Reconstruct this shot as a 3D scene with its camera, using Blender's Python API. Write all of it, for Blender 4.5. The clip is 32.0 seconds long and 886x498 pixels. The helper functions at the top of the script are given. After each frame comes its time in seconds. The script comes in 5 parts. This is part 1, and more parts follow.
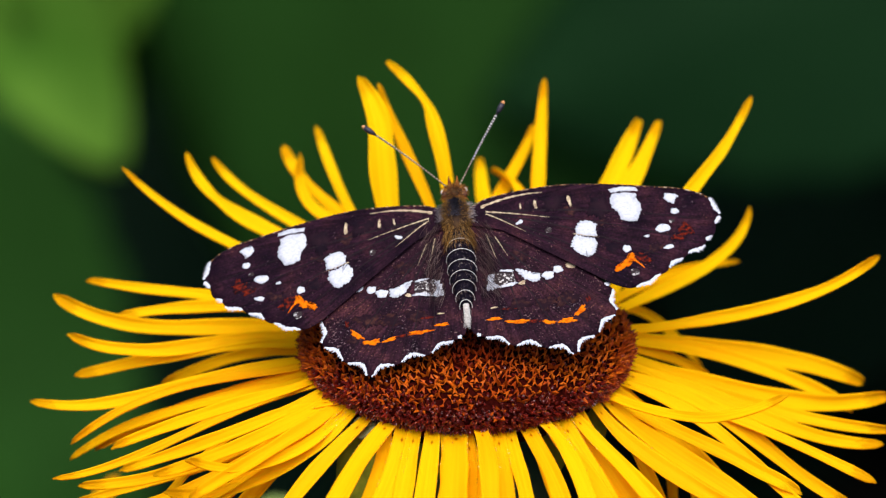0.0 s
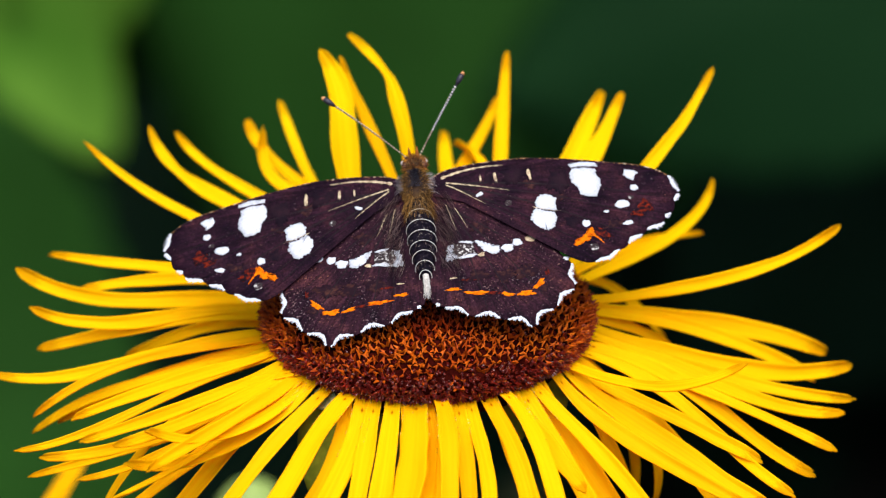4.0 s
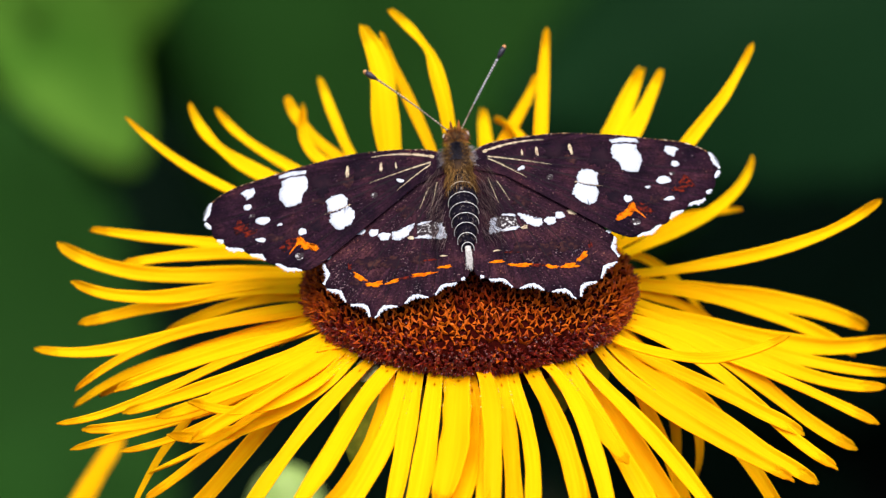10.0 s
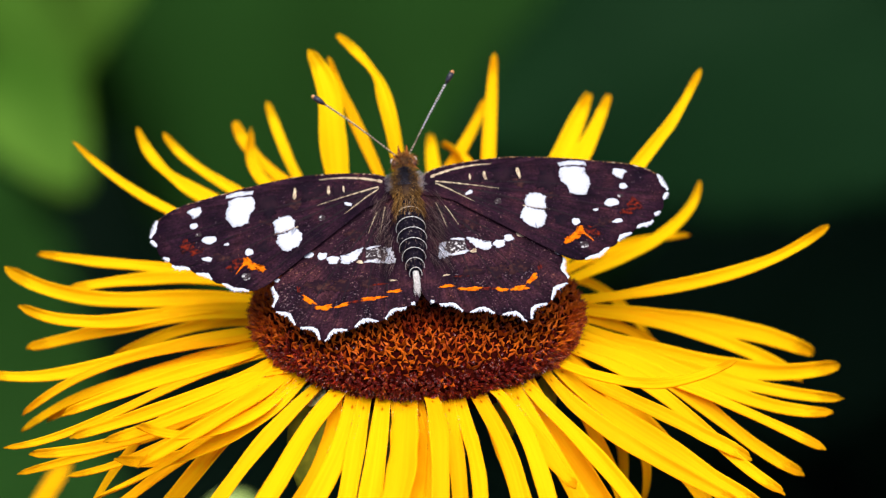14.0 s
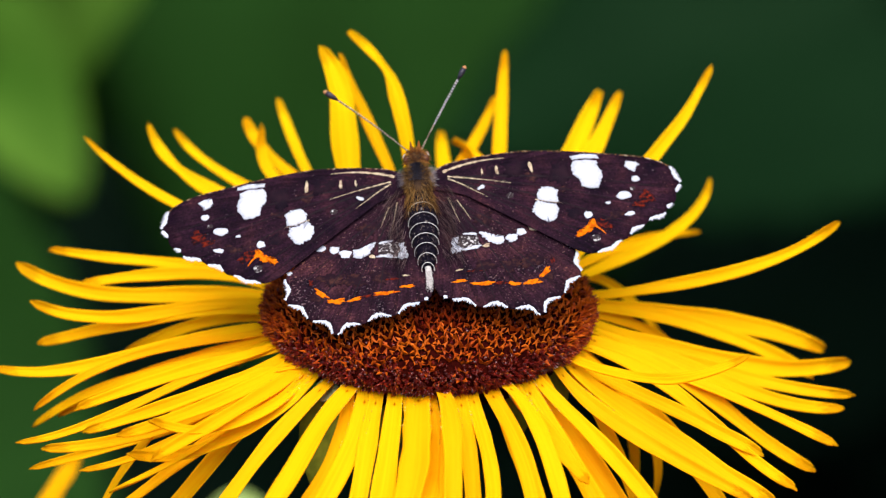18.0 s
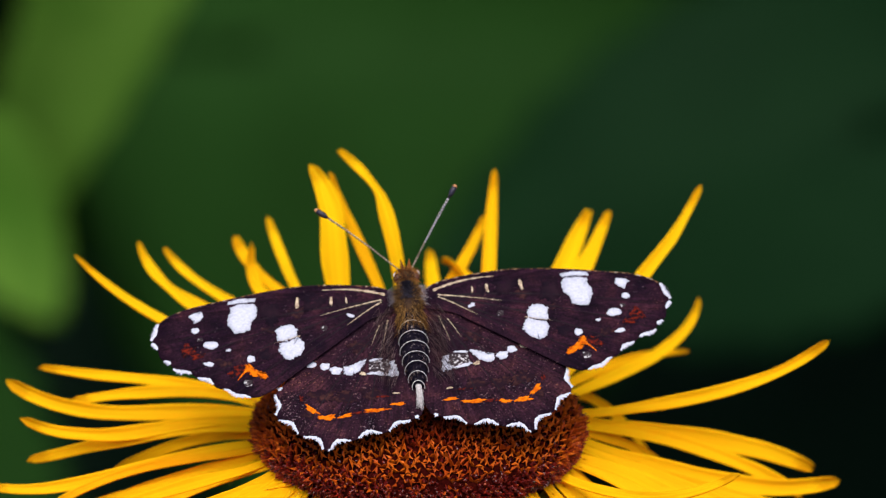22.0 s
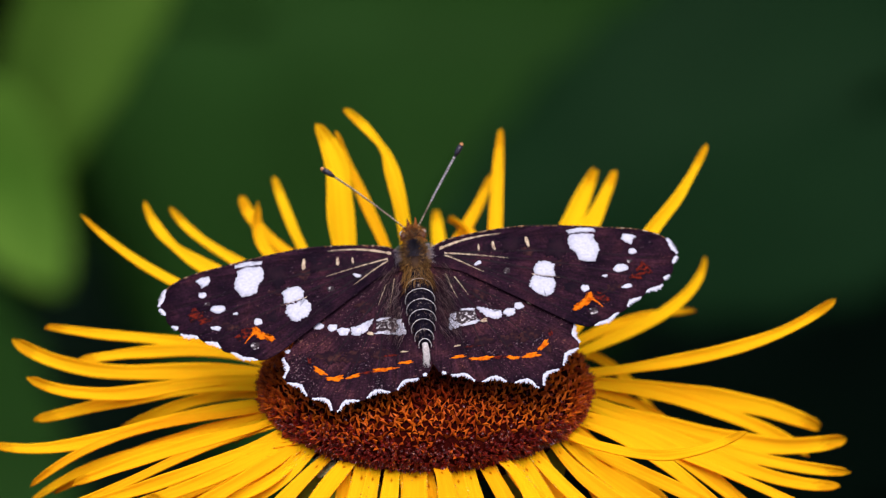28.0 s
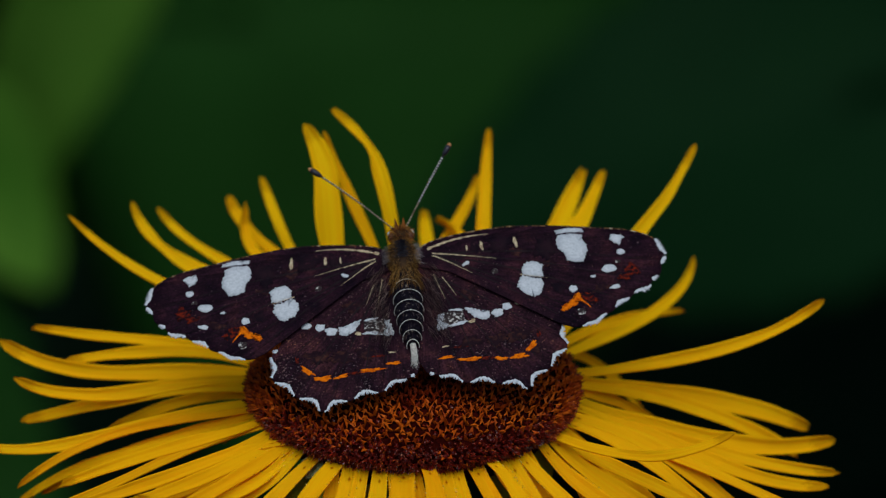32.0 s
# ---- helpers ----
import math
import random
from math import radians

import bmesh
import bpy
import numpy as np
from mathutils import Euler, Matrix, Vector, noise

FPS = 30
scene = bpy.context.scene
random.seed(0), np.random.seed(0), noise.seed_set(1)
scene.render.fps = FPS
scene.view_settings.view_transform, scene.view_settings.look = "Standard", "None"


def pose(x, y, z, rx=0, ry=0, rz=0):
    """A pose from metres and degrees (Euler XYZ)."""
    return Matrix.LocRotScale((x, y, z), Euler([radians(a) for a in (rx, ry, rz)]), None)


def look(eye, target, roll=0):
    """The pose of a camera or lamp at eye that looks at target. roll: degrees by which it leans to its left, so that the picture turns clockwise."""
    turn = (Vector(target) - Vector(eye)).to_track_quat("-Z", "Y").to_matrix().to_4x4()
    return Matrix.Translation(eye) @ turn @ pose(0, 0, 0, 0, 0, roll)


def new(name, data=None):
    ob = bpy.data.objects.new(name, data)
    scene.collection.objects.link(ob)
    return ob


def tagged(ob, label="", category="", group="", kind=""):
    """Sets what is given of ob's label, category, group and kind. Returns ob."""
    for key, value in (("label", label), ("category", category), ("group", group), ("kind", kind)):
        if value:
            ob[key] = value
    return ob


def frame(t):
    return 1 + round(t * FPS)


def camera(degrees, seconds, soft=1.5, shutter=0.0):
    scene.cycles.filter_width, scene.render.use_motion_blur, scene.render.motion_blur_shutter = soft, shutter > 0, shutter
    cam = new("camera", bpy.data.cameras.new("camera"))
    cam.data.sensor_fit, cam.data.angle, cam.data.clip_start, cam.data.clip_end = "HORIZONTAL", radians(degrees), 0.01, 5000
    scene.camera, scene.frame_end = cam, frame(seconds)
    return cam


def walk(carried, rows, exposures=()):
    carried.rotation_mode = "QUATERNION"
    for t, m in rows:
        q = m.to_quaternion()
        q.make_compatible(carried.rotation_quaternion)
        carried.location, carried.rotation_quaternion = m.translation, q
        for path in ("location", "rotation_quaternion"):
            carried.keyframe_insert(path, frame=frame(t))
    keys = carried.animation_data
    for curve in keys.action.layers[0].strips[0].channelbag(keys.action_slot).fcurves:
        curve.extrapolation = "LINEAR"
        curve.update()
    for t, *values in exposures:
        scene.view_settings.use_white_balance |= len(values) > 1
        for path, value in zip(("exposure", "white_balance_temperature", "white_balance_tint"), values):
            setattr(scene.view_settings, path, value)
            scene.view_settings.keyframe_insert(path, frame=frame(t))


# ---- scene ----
SECONDS = 32.0
cam = camera(9.0, SECONDS, soft=1.25)
cam.data.dof.use_dof = True
cam.data.dof.focus_distance = 0.389
cam.data.dof.aperture_fstop = 37.0
cam.data.dof.aperture_blades = 0

# hand-held close-up of a flower head, about forty centimetres away
PATH = [
    (0, pose(-0.00100, -0.35133, 0.18638, 63.202, -0.129, 0.181)),
    (0.5, pose(0.00264, -0.35075, 0.18791, 63.052, 0.146, 0.484)),
    (1, pose(0.00433, -0.35135, 0.18633, 63.053, 0.324, 0.563)),
    (1.5, pose(0.00586, -0.35028, 0.18890, 62.857, 0.302, 0.572)),
    (2, pose(0.00143, -0.35285, 0.18453, 63.296, 0.181, 0.319)),
    (2.5, pose(0.00229, -0.35428, 0.18211, 63.276, 0.228, 0.462)),
    (4.5, pose(0.00341, -0.35258, 0.18458, 63.304, 0.344, 0.031)),
    (5, pose(0.00043, -0.35683, 0.17810, 63.444, 0.446, -0.208)),
    (5.5, pose(0.00380, -0.35320, 0.18358, 63.254, 0.221, -0.134)),
    (6, pose(0.00490, -0.35230, 0.18509, 63.138, 0.117, -0.138)),
    (6.5, pose(0.00573, -0.35122, 0.18719, 63.000, 0.186, -0.069)),
    (7, pose(0.00497, -0.35056, 0.18798, 63.169, 0.118, -0.245)),
    (7.5, pose(0.00536, -0.35177, 0.18596, 63.263, 0.252, 0.103)),
    (8, pose(0.00412, -0.35141, 0.18558, 63.442, 0.211, 0.154)),
    (8.5, pose(0.00253, -0.35439, 0.18171, 63.469, 0.434, 0.197)),
    (9, pose(0.00350, -0.35235, 0.18468, 63.316, 0.276, 0.462)),
    (9.5, pose(0.00073, -0.35467, 0.18151, 63.626, 0.260, 0.267)),
    (10, pose(0.00094, -0.35514, 0.18017, 63.686, 0.292, 0.309)),
    (10.5, pose(0.00062, -0.35403, 0.18241, 63.683, 0.016, 0.103)),
    (11, pose(-0.00084, -0.35529, 0.17987, 63.798, 0.043, -0.022)),
    (11.5, pose(-0.00065, -0.35442, 0.18121, 63.755, -0.146, -0.198)),
    (12, pose(-0.00037, -0.35540, 0.17988, 63.919, -0.100, -0.235)),
    (12.5, pose(-0.00029, -0.35533, 0.18000, 63.861, -0.062, -0.264)),
    (13, pose(0.00022, -0.35550, 0.18060, 63.918, -0.080, -0.232)),
    (13.5, pose(-0.00025, -0.35570, 0.17981, 63.915, -0.040, -0.278)),
    (14, pose(0.00055, -0.35551, 0.18008, 63.975, -0.053, -0.177)),
    (14.5, pose(-0.00075, -0.35570, 0.17949, 64.026, -0.184, -0.275)),
    (16.5, pose(-0.00080, -0.35620, 0.17890, 64.082, -0.120, -0.264)),
    (17, pose(-0.00053, -0.35596, 0.17913, 64.086, -0.090, -0.237)),
    (17.5, pose(-0.00146, -0.35604, 0.17899, 64.077, -0.135, -0.310)),
    (18, pose(-0.00148, -0.35617, 0.17882, 64.136, -0.202, -0.296)),
    (18.5, pose(-0.00223, -0.35704, 0.17780, 64.282, -0.214, -0.398)),
    (19, pose(-0.00177, -0.35626, 0.17828, 64.227, -0.172, -0.338)),
    (19.5, pose(-0.00288, -0.35623, 0.17885, 64.292, -0.333, -0.432)),
    (20, pose(-0.00292, -0.35723, 0.17746, 64.668, -0.328, -0.440)),
    (20.5, pose(-0.00305, -0.35632, 0.17832, 64.711, -0.348, -0.478)),
    (21, pose(-0.00437, -0.35651, 0.17982, 65.042, -0.508, -0.658)),
    (21.5, pose(-0.00431, -0.35676, 0.17835, 65.432, -0.520, -0.684)),
    (22, pose(-0.00288, -0.35712, 0.17842, 65.452, -0.447, -0.513)),
    (22.5, pose(-0.00266, -0.35711, 0.17846, 65.420, -0.466, -0.503)),
    (23, pose(-0.00250, -0.35703, 0.17832, 65.352, -0.361, -0.560)),
    (23.5, pose(-0.00299, -0.35688, 0.17785, 65.320, -0.464, -0.574)),
    (24, pose(-0.00251, -0.35679, 0.17762, 65.220, -0.345, -0.541)),
    (24.5, pose(-0.00227, -0.35700, 0.17754, 65.192, -0.305, -0.495)),
    (25, pose(-0.00347, -0.35736, 0.17712, 65.267, -0.424, -0.627)),
    (25.5, pose(-0.00302, -0.35748, 0.17687, 65.173, -0.310, -0.516)),
    (27.5, pose(-0.00272, -0.35697, 0.17795, 65.144, -0.329, -0.473)),
    (28, pose(-0.00316, -0.35758, 0.17709, 65.232, -0.376, -0.519)),
    (28.5, pose(-0.00302, -0.35738, 0.17732, 65.272, -0.380, -0.544)),
    (29, pose(-0.00345, -0.35750, 0.17696, 65.191, -0.353, -0.595)),
    (29.5, pose(-0.00319, -0.35713, 0.17755, 65.196, -0.381, -0.597)),
    (30, pose(-0.00339, -0.35771, 0.17680, 65.341, -0.416, -0.633)),
    (30.5, pose(-0.00301, -0.35725, 0.17731, 65.114, -0.352, -0.593)),
    (31, pose(-0.00277, -0.35670, 0.17814, 65.083, -0.383, -0.588)),
    (31.5, pose(-0.00223, -0.35744, 0.17750, 65.148, -0.304, -0.504)),
    (32, pose(-0.00311, -0.35681, 0.17711, 65.188, -0.409, -0.632)),
]
EXPOSURES = [
    (0, 0.24, 6500, 15), (1, 0.31, 6500, 15), (2, 0.36, 6500, 14), (5, 0.38, 6500, 12), (6.2, 0.28, 6500, 14), (7, 0.11, 6500, 17), (8, 0.06, 6500, 19),
    (8.7, 0.26, 6500, 12), (9.5, 0.36, 6500, 12), (10.5, 0.56, 6500, 14), (12.5, 0.56, 6500, 14), (13.5, 0.44, 6500, 16), (17, 0.39, 6500, 16), (20, 0.36, 6500, 15),
    (21, 0.34, 6500, 11), (22, 0.06, 6400, 20), (23, -0.22, 6350, 32), (24, -0.19, 6300, 38), (24.7, -0.06, 6350, 30), (25.5, 0.06, 6400, 24), (28, 0.06, 6400, 27),
    (30, 0.1, 6400, 24), (31, 0.12, 6400, 22), (31.5, -0.14, 6400, 13), (32, -1.1, 6050, 2),
]
walk(cam, PATH, EXPOSURES)

# ---- light: bright overcast sky, broad soft sun from above and behind the camera ----
world = bpy.data.worlds.new("overcast_sky")
scene.world = world
world.use_nodes = True
wn = world.node_tree
sky = wn.nodes.new("ShaderNodeTexSky")
sky.sky_type = "NISHITA"
sky.sun_disc = False
sky.sun_elevation = radians(69)
sky.sun_rotation = radians(177)
sky.air_density, sky.dust_density, sky.ozone_density = 1.0, 3.0, 1.0
wn.nodes["Background"].inputs["Strength"].default_value = 0.15
wn.links.new(sky.outputs[0], wn.nodes["Background"].inputs["Color"])
sun = new("sun", bpy.data.lights.new("sun", "SUN"))
sun.data.energy = 3.5
sun.data.angle = radians(60)
sun.data.color = (1.0, 0.96, 0.9)
sun.matrix_world = look((0.02, -0.36, 0.93), (0, 0, 0))

MM = 0.001


# ---- materials ----
def material(name, rough=0.6):
    m = bpy.data.materials.new(name)
    m.use_nodes = True
    t = m.node_tree
    b = t.nodes["Principled BSDF"]
    b.inputs["Roughness"].default_value = rough
    return m, t, b


def noise_node(t, scale, detail=4.0, vector=None, rough=0.55):
    n = t.nodes.new("ShaderNodeTexNoise")
    n.inputs["Scale"].default_value = scale
    n.inputs["Detail"].default_value = detail
    n.inputs["Roughness"].default_value = rough
    if vector is not None:
        t.links.new(vector, n.inputs["Vector"])
    return n


def ramp(t, source, stops):
    r = t.nodes.new("ShaderNodeValToRGB")
    e = r.color_ramp.elements
    while len(e) < len(stops):
        e.new(0.5)
    for el, (p, c) in zip(e, stops):
        el.position, el.color = p, (*c, 1)
    t.links.new(source, r.inputs["Fac"])
    return r


def mix(t, a, b, fac, how="MIX"):
    m = t.nodes.new("ShaderNodeMix")
    m.data_type, m.blend_type = "RGBA", how
    for sock, v in ((m.inputs["Factor"], fac), (m.inputs["A"], a), (m.inputs["B"], b)):
        if isinstance(v, (int, float)):
            sock.default_value = v
        elif isinstance(v, tuple):
            sock.default_value = (*v, 1)
        else:
            t.links.new(v, sock)
    return m.outputs["Result"]


def bump(t, b, height, strength, dist):
    n = t.nodes.new("ShaderNodeBump")
    n.inputs["Strength"].default_value = strength
    n.inputs["Distance"].default_value = dist
    t.links.new(height, n.inputs["Height"])
    t.links.new(n.outputs[0], b.inputs["Normal"])
    return n


def object_space(t):
    return t.nodes.new("ShaderNodeTexCoord").outputs["Object"]


def thin(t, b, color, amount):
    """Lets light through a thin sheet."""
    tr = t.nodes.new("ShaderNodeBsdfTranslucent")
    if isinstance(color, tuple):
        tr.inputs["Color"].default_value = (*color, 1)
    else:
        t.links.new(color, tr.inputs["Color"])
    mx = t.nodes.new("ShaderNodeMixShader")
    mx.inputs[0].default_value = amount
    t.links.new(b.outputs[0], mx.inputs[1])
    t.links.new(tr.outputs[0], mx.inputs[2])
    t.links.new(mx.outputs[0], t.nodes["Material Output"].inputs["Surface"])


def petal_material(name="petal_yellow", low=(0.95, 0.49, 0.001), mid=(0.97, 0.58, 0.001), high=(0.98, 0.635, 0.002), tip=(0.98, 0.88, 0.8), tip_from=0.94):
    m, t, b = material(name, 0.5)
    uv = t.nodes.new("ShaderNodeUVMap")
    st = t.nodes.new("ShaderNodeMapping")
    st.inputs["Scale"].default_value = (9, 0.8, 1)
    t.links.new(uv.outputs[0], st.inputs["Vector"])
    info = t.nodes.new("ShaderNodeObjectInfo")
    off = t.nodes.new("ShaderNodeCombineXYZ")
    t.links.new(info.outputs["Random"], off.inputs[2])
    sc = t.nodes.new("ShaderNodeVectorMath")
    sc.operation = "MULTIPLY_ADD"
    sc.inputs[1].default_value = (40, 40, 40)
    t.links.new(off.outputs[0], sc.inputs[0])
    t.links.new(st.outputs[0], sc.inputs[2])
    stripes = noise_node(t, 1.0, 3.0, sc.outputs[0])
    base = ramp(t, stripes.outputs["Fac"], [(0.28, low), (0.5, mid), (0.72, high)])
    sep = t.nodes.new("ShaderNodeSeparateXYZ")
    t.links.new(uv.outputs[0], sep.inputs[0])
    # red-brown flecks on the claw, warmer and darker towards the tip
    grain = t.nodes.new("ShaderNodeMapping")
    grain.inputs["Scale"].default_value = (5, 34, 1)
    t.links.new(uv.outputs[0], grain.inputs["Vector"])
    shift = t.nodes.new("ShaderNodeVectorMath")
    shift.operation = "ADD"
    t.links.new(grain.outputs[0], shift.inputs[0])
    t.links.new(sc.outputs[0], shift.inputs[1])
    fleck = noise_node(t, 1.0, 3.0, shift.outputs[0])
    claw = t.nodes.new("ShaderNodeMath")
    claw.operation = "MULTIPLY_ADD"
    claw.inputs[1].default_value = 0.16
    t.links.new(fleck.outputs["Fac"], claw.inputs[0])
    t.links.new(sep.outputs[1], claw.inputs[2])
    ends = ramp(t, claw.outputs[0], [(0.085, (0.30, 0.07, 0.01)), (0.108, (0.62, 0.30, 0.2)), (0.118, (1, 1, 1)), (tip_from + 0.08, (1, 1, 1)), (1.065, tip), (1.09, tuple(0.72 * c for c in tip))])
    col = mix(t, base.outputs[0], ends.outputs[0], 1.0, "MULTIPLY")
    # a small brown spot in the fold of the claw
    lanes = []
    for k, middle, scale in ((0, 0.5, 0.11), (1, 0.08, 1.0)):
        off_mid = t.nodes.new("ShaderNodeMath")
        off_mid.operation = "SUBTRACT"
        off_mid.inputs[1].default_value = middle
        t.links.new(sep.outputs[k], off_mid.inputs[0])
        away = t.nodes.new("ShaderNodeMath")
        away.operation = "ABSOLUTE"
        t.links.new(off_mid.outputs[0], away.inputs[0])
        wide = t.nodes.new("ShaderNodeMath")
        wide.operation = "MULTIPLY"
        wide.inputs[1].default_value = scale
        t.links.new(away.outputs[0], wide.inputs[0])
        lanes.append(wide)
    near = t.nodes.new("ShaderNodeMath")
    near.operation = "ADD"
    t.links.new(lanes[0].outputs[0], near.inputs[0])
    t.links.new(lanes[1].outputs[0], near.inputs[1])
    spot = ramp(t, near.outputs[0], [(0.004, (0.36, 0.13, 0.1)), (0.014, (1, 1, 1))])
    col = mix(t, col, spot.outputs[0], 1.0, "MULTIPLY")
    tone = ramp(t, info.outputs["Random"], [(0.0, (0.96, 0.84, 1)), (0.3, (1, 0.98, 1)), (1.0, (1, 1.04, 1))])
    col = mix(t, col, tone.outputs[0], 1.0, "MULTIPLY")
    t.links.new(col, b.inputs["Base Color"])
    b.inputs["Specular IOR Level"].default_value = 0.012
    bump(t, b, stripes.outputs["Fac"], 0.35, 0.00010)
    thin(t, b, (0.98, 0.40, 0.001), 0.38)
    return m


def wing_material(name, dark, mid, red, dusting):
    """Brown scales with streaks that fan out from the root and pale loose scales; dusting: how many of these."""
    m, t, b = material(name, 0.75)
    o = object_space(t)
    big = noise_node(t, 420, 4, o)
    fine = noise_node(t, 6500, 2, o)
    col = ramp(t, big.outputs["Fac"], [(0.35, dark), (0.55, mid), (0.75, red)])
    c2 = mix(t, col.outputs[0], ramp(t, fine.outputs["Fac"], [(0.32, (0.46, 0.44, 0.52)), (0.68, (1.5, 1.4, 1.35))]).outputs[0], 1.0, "MULTIPLY")
    uv = t.nodes.new("ShaderNodeUVMap")
    for across, along, low, high in ((60, 3.5, 0.62, 1.5), (210, 9, 0.72, 1.4)):
        lane = t.nodes.new("ShaderNodeMapping")
        lane.inputs["Scale"].default_value = (across, along, 1)
        t.links.new(uv.outputs[0], lane.inputs["Vector"])
        streak = noise_node(t, 1.0, 3, lane.outputs[0], 0.6)
        c2 = mix(t, c2, ramp(t, streak.outputs["Fac"], [(0.34, (low, low, low * 1.04)), (0.5, (1, 1, 1)), (0.68, (high, high * 0.97, high * 0.96))]).outputs[0], 1.0, "MULTIPLY")
    rub = noise_node(t, 330, 3, o)
    speck = noise_node(t, 7200, 1, o)
    gate = t.nodes.new("ShaderNodeMath")
    gate.operation = "MULTIPLY_ADD"
    gate.inputs[1].default_value = 0.32
    t.links.new(rub.outputs["Fac"], gate.inputs[0])
    t.links.new(speck.outputs["Fac"], gate.inputs[2])
    dust = ramp(t, gate.outputs[0], [(dusting, (0, 0, 0)), (dusting + 0.07, (1, 1, 1))])
    tint = ramp(t, big.outputs["Fac"], [(0.4, (0.13, 0.092, 0.105)), (0.6, (0.14, 0.057, 0.040))])
    t.links.new(mix(t, c2, tint.outputs[0], dust.outputs[0]), b.inputs["Base Color"])
    b.inputs["Specular IOR Level"].default_value = 0.04
    bump(t, b, fine.outputs["Fac"], 0.5, 0.00004)
    return m


def mottled(name, stops, scale, rough=0.6, relief=0.4, depth=0.00008, spec=0.4):
    m, t, b = material(name, rough)
    n = noise_node(t, scale, 5, object_space(t))
    t.links.new(ramp(t, n.outputs["Fac"], stops).outputs[0], b.inputs["Base Color"])
    b.inputs["Specular IOR Level"].default_value = spec
    bump(t, b, n.outputs["Fac"], relief, depth)
    return m


def varied(name, stops, rough=0.5, spec=0.4, scale=5000):
    """A colour that differs from piece to piece."""
    m, t, b = material(name, rough)
    info = t.nodes.new("ShaderNodeObjectInfo")
    geo = t.nodes.new("ShaderNodeNewGeometry")
    add = t.nodes.new("ShaderNodeMath")
    add.operation = "ADD"
    t.links.new(info.outputs["Random"], add.inputs[0])
    t.links.new(geo.outputs["Random Per Island"], add.inputs[1])
    fr = t.nodes.new("ShaderNodeMath")
    fr.operation = "FRACT"
    t.links.new(add.outputs[0], fr.inputs[0])
    col = ramp(t, fr.outputs[0], stops)
    n = noise_node(t, scale, 3, object_space(t))
    c = mix(t, col.outputs[0], ramp(t, n.outputs["Fac"], [(0.3, (0.6, 0.6, 0.6)), (0.7, (1.3, 1.3, 1.3))]).outputs[0], 1.0, "MULTIPLY")
    t.links.new(c, b.inputs["Base Color"])
    b.inputs["Specular IOR Level"].default_value = spec
    return m


def leaf_material(name, dark, light, let_through, through_colour, patches=30):
    m, t, b = material(name, 0.5)
    o = object_space(t)
    n = noise_node(t, patches, 5, o)
    col = ramp(t, n.outputs["Fac"], [(0.3, dark), (0.7, light)])
    t.links.new(col.outputs[0], b.inputs["Base Color"])
    b.inputs["Specular IOR Level"].default_value = 0.015
    bump(t, b, noise_node(t, 160, 4, o).outputs["Fac"], 0.5, 0.001)
    thin(t, b, through_colour, let_through)
    return m


PETAL = petal_material()
PETAL_LEMON = petal_material("petal_lemon", (0.90, 0.50, 0.001), (0.94, 0.62, 0.001), (0.95, 0.68, 0.002))
# a more orange petal with a redder tip
PETAL_ORANGE = petal_material("petal_orange_withered", (0.74, 0.24, 0.001), (0.82, 0.34, 0.001), (0.85, 0.42, 0.002), (0.6, 0.25, 0.1), 0.88)
WING = wing_material("forewing_brown", (0.0056, 0.0022, 0.0064), (0.0150, 0.0055, 0.0110), (0.037, 0.0118, 0.0165), 0.885)
WING_HIND = wing_material("hindwing_brown", (0.0072, 0.0029, 0.0070), (0.0200, 0.0075, 0.0128), (0.050, 0.0170, 0.0200), 0.83)
CELL = mottled("wing_cell_dark", [(0.4, (0.0062, 0.0028, 0.0066)), (0.62, (0.0150, 0.0060, 0.0105))], 900, 0.75, 0.4, 0.00004, 0.05)
BLUSH = mottled("wing_blush", [(0.48, (0.012, 0.0045, 0.00825)), (0.74, (0.0563, 0.021, 0.0165))], 2600, 0.75, 0.4, 0.00004, 0.05)
VEIN = mottled("vein_dark", [(0.3, (0.0045, 0.00225, 0.0045)), (0.7, (0.012, 0.006, 0.009))], 2500, 0.7, 0.3, 0.00004, 0.1)
WHITE = mottled("white_scales", [(0.3, (0.36, 0.39, 0.445)), (0.6, (0.50, 0.53, 0.585))], 6000, 0.6, 0.5, 0.00004, 0.2)
CREAM = mottled("cream_scales", [(0.35, (0.20, 0.13, 0.075)), (0.6, (0.52, 0.43, 0.28))], 5500, 0.6, 0.4, 0.00004, 0.2)
PALE_RING = mottled("ring_pale", [(0.35, (0.412, 0.39, 0.36)), (0.6, (0.675, 0.66, 0.63))], 6000, 0.6, 0.4, 0.00004, 0.1)
EDGE = mottled("edge_speckled", [(0.46, (0.012, 0.006, 0.009)), (0.56, (0.20, 0.10, 0.035)), (0.66, (0.42, 0.36, 0.26))], 3600, 0.65, 0.4, 0.00004, 0.1)
DUSTY = mottled("dusty_white_scales", [(0.52, (0.018, 0.010, 0.012)), (0.6, (0.45, 0.44, 0.43))], 4200, 0.65, 0.4, 0.00004, 0.2)
ORANGE = mottled("orange_scales", [(0.3, (0.338, 0.045, 0.0015)), (0.55, (0.66, 0.15, 0.0015))], 3500, 0.7, 0.4, 0.00004, 0.02)
RED = mottled("dull_red_scales", [(0.45, (0.0105, 0.0045, 0.00675)), (0.68, (0.165, 0.015, 0.0045))], 3500, 0.7, 0.4, 0.00004, 0.02)
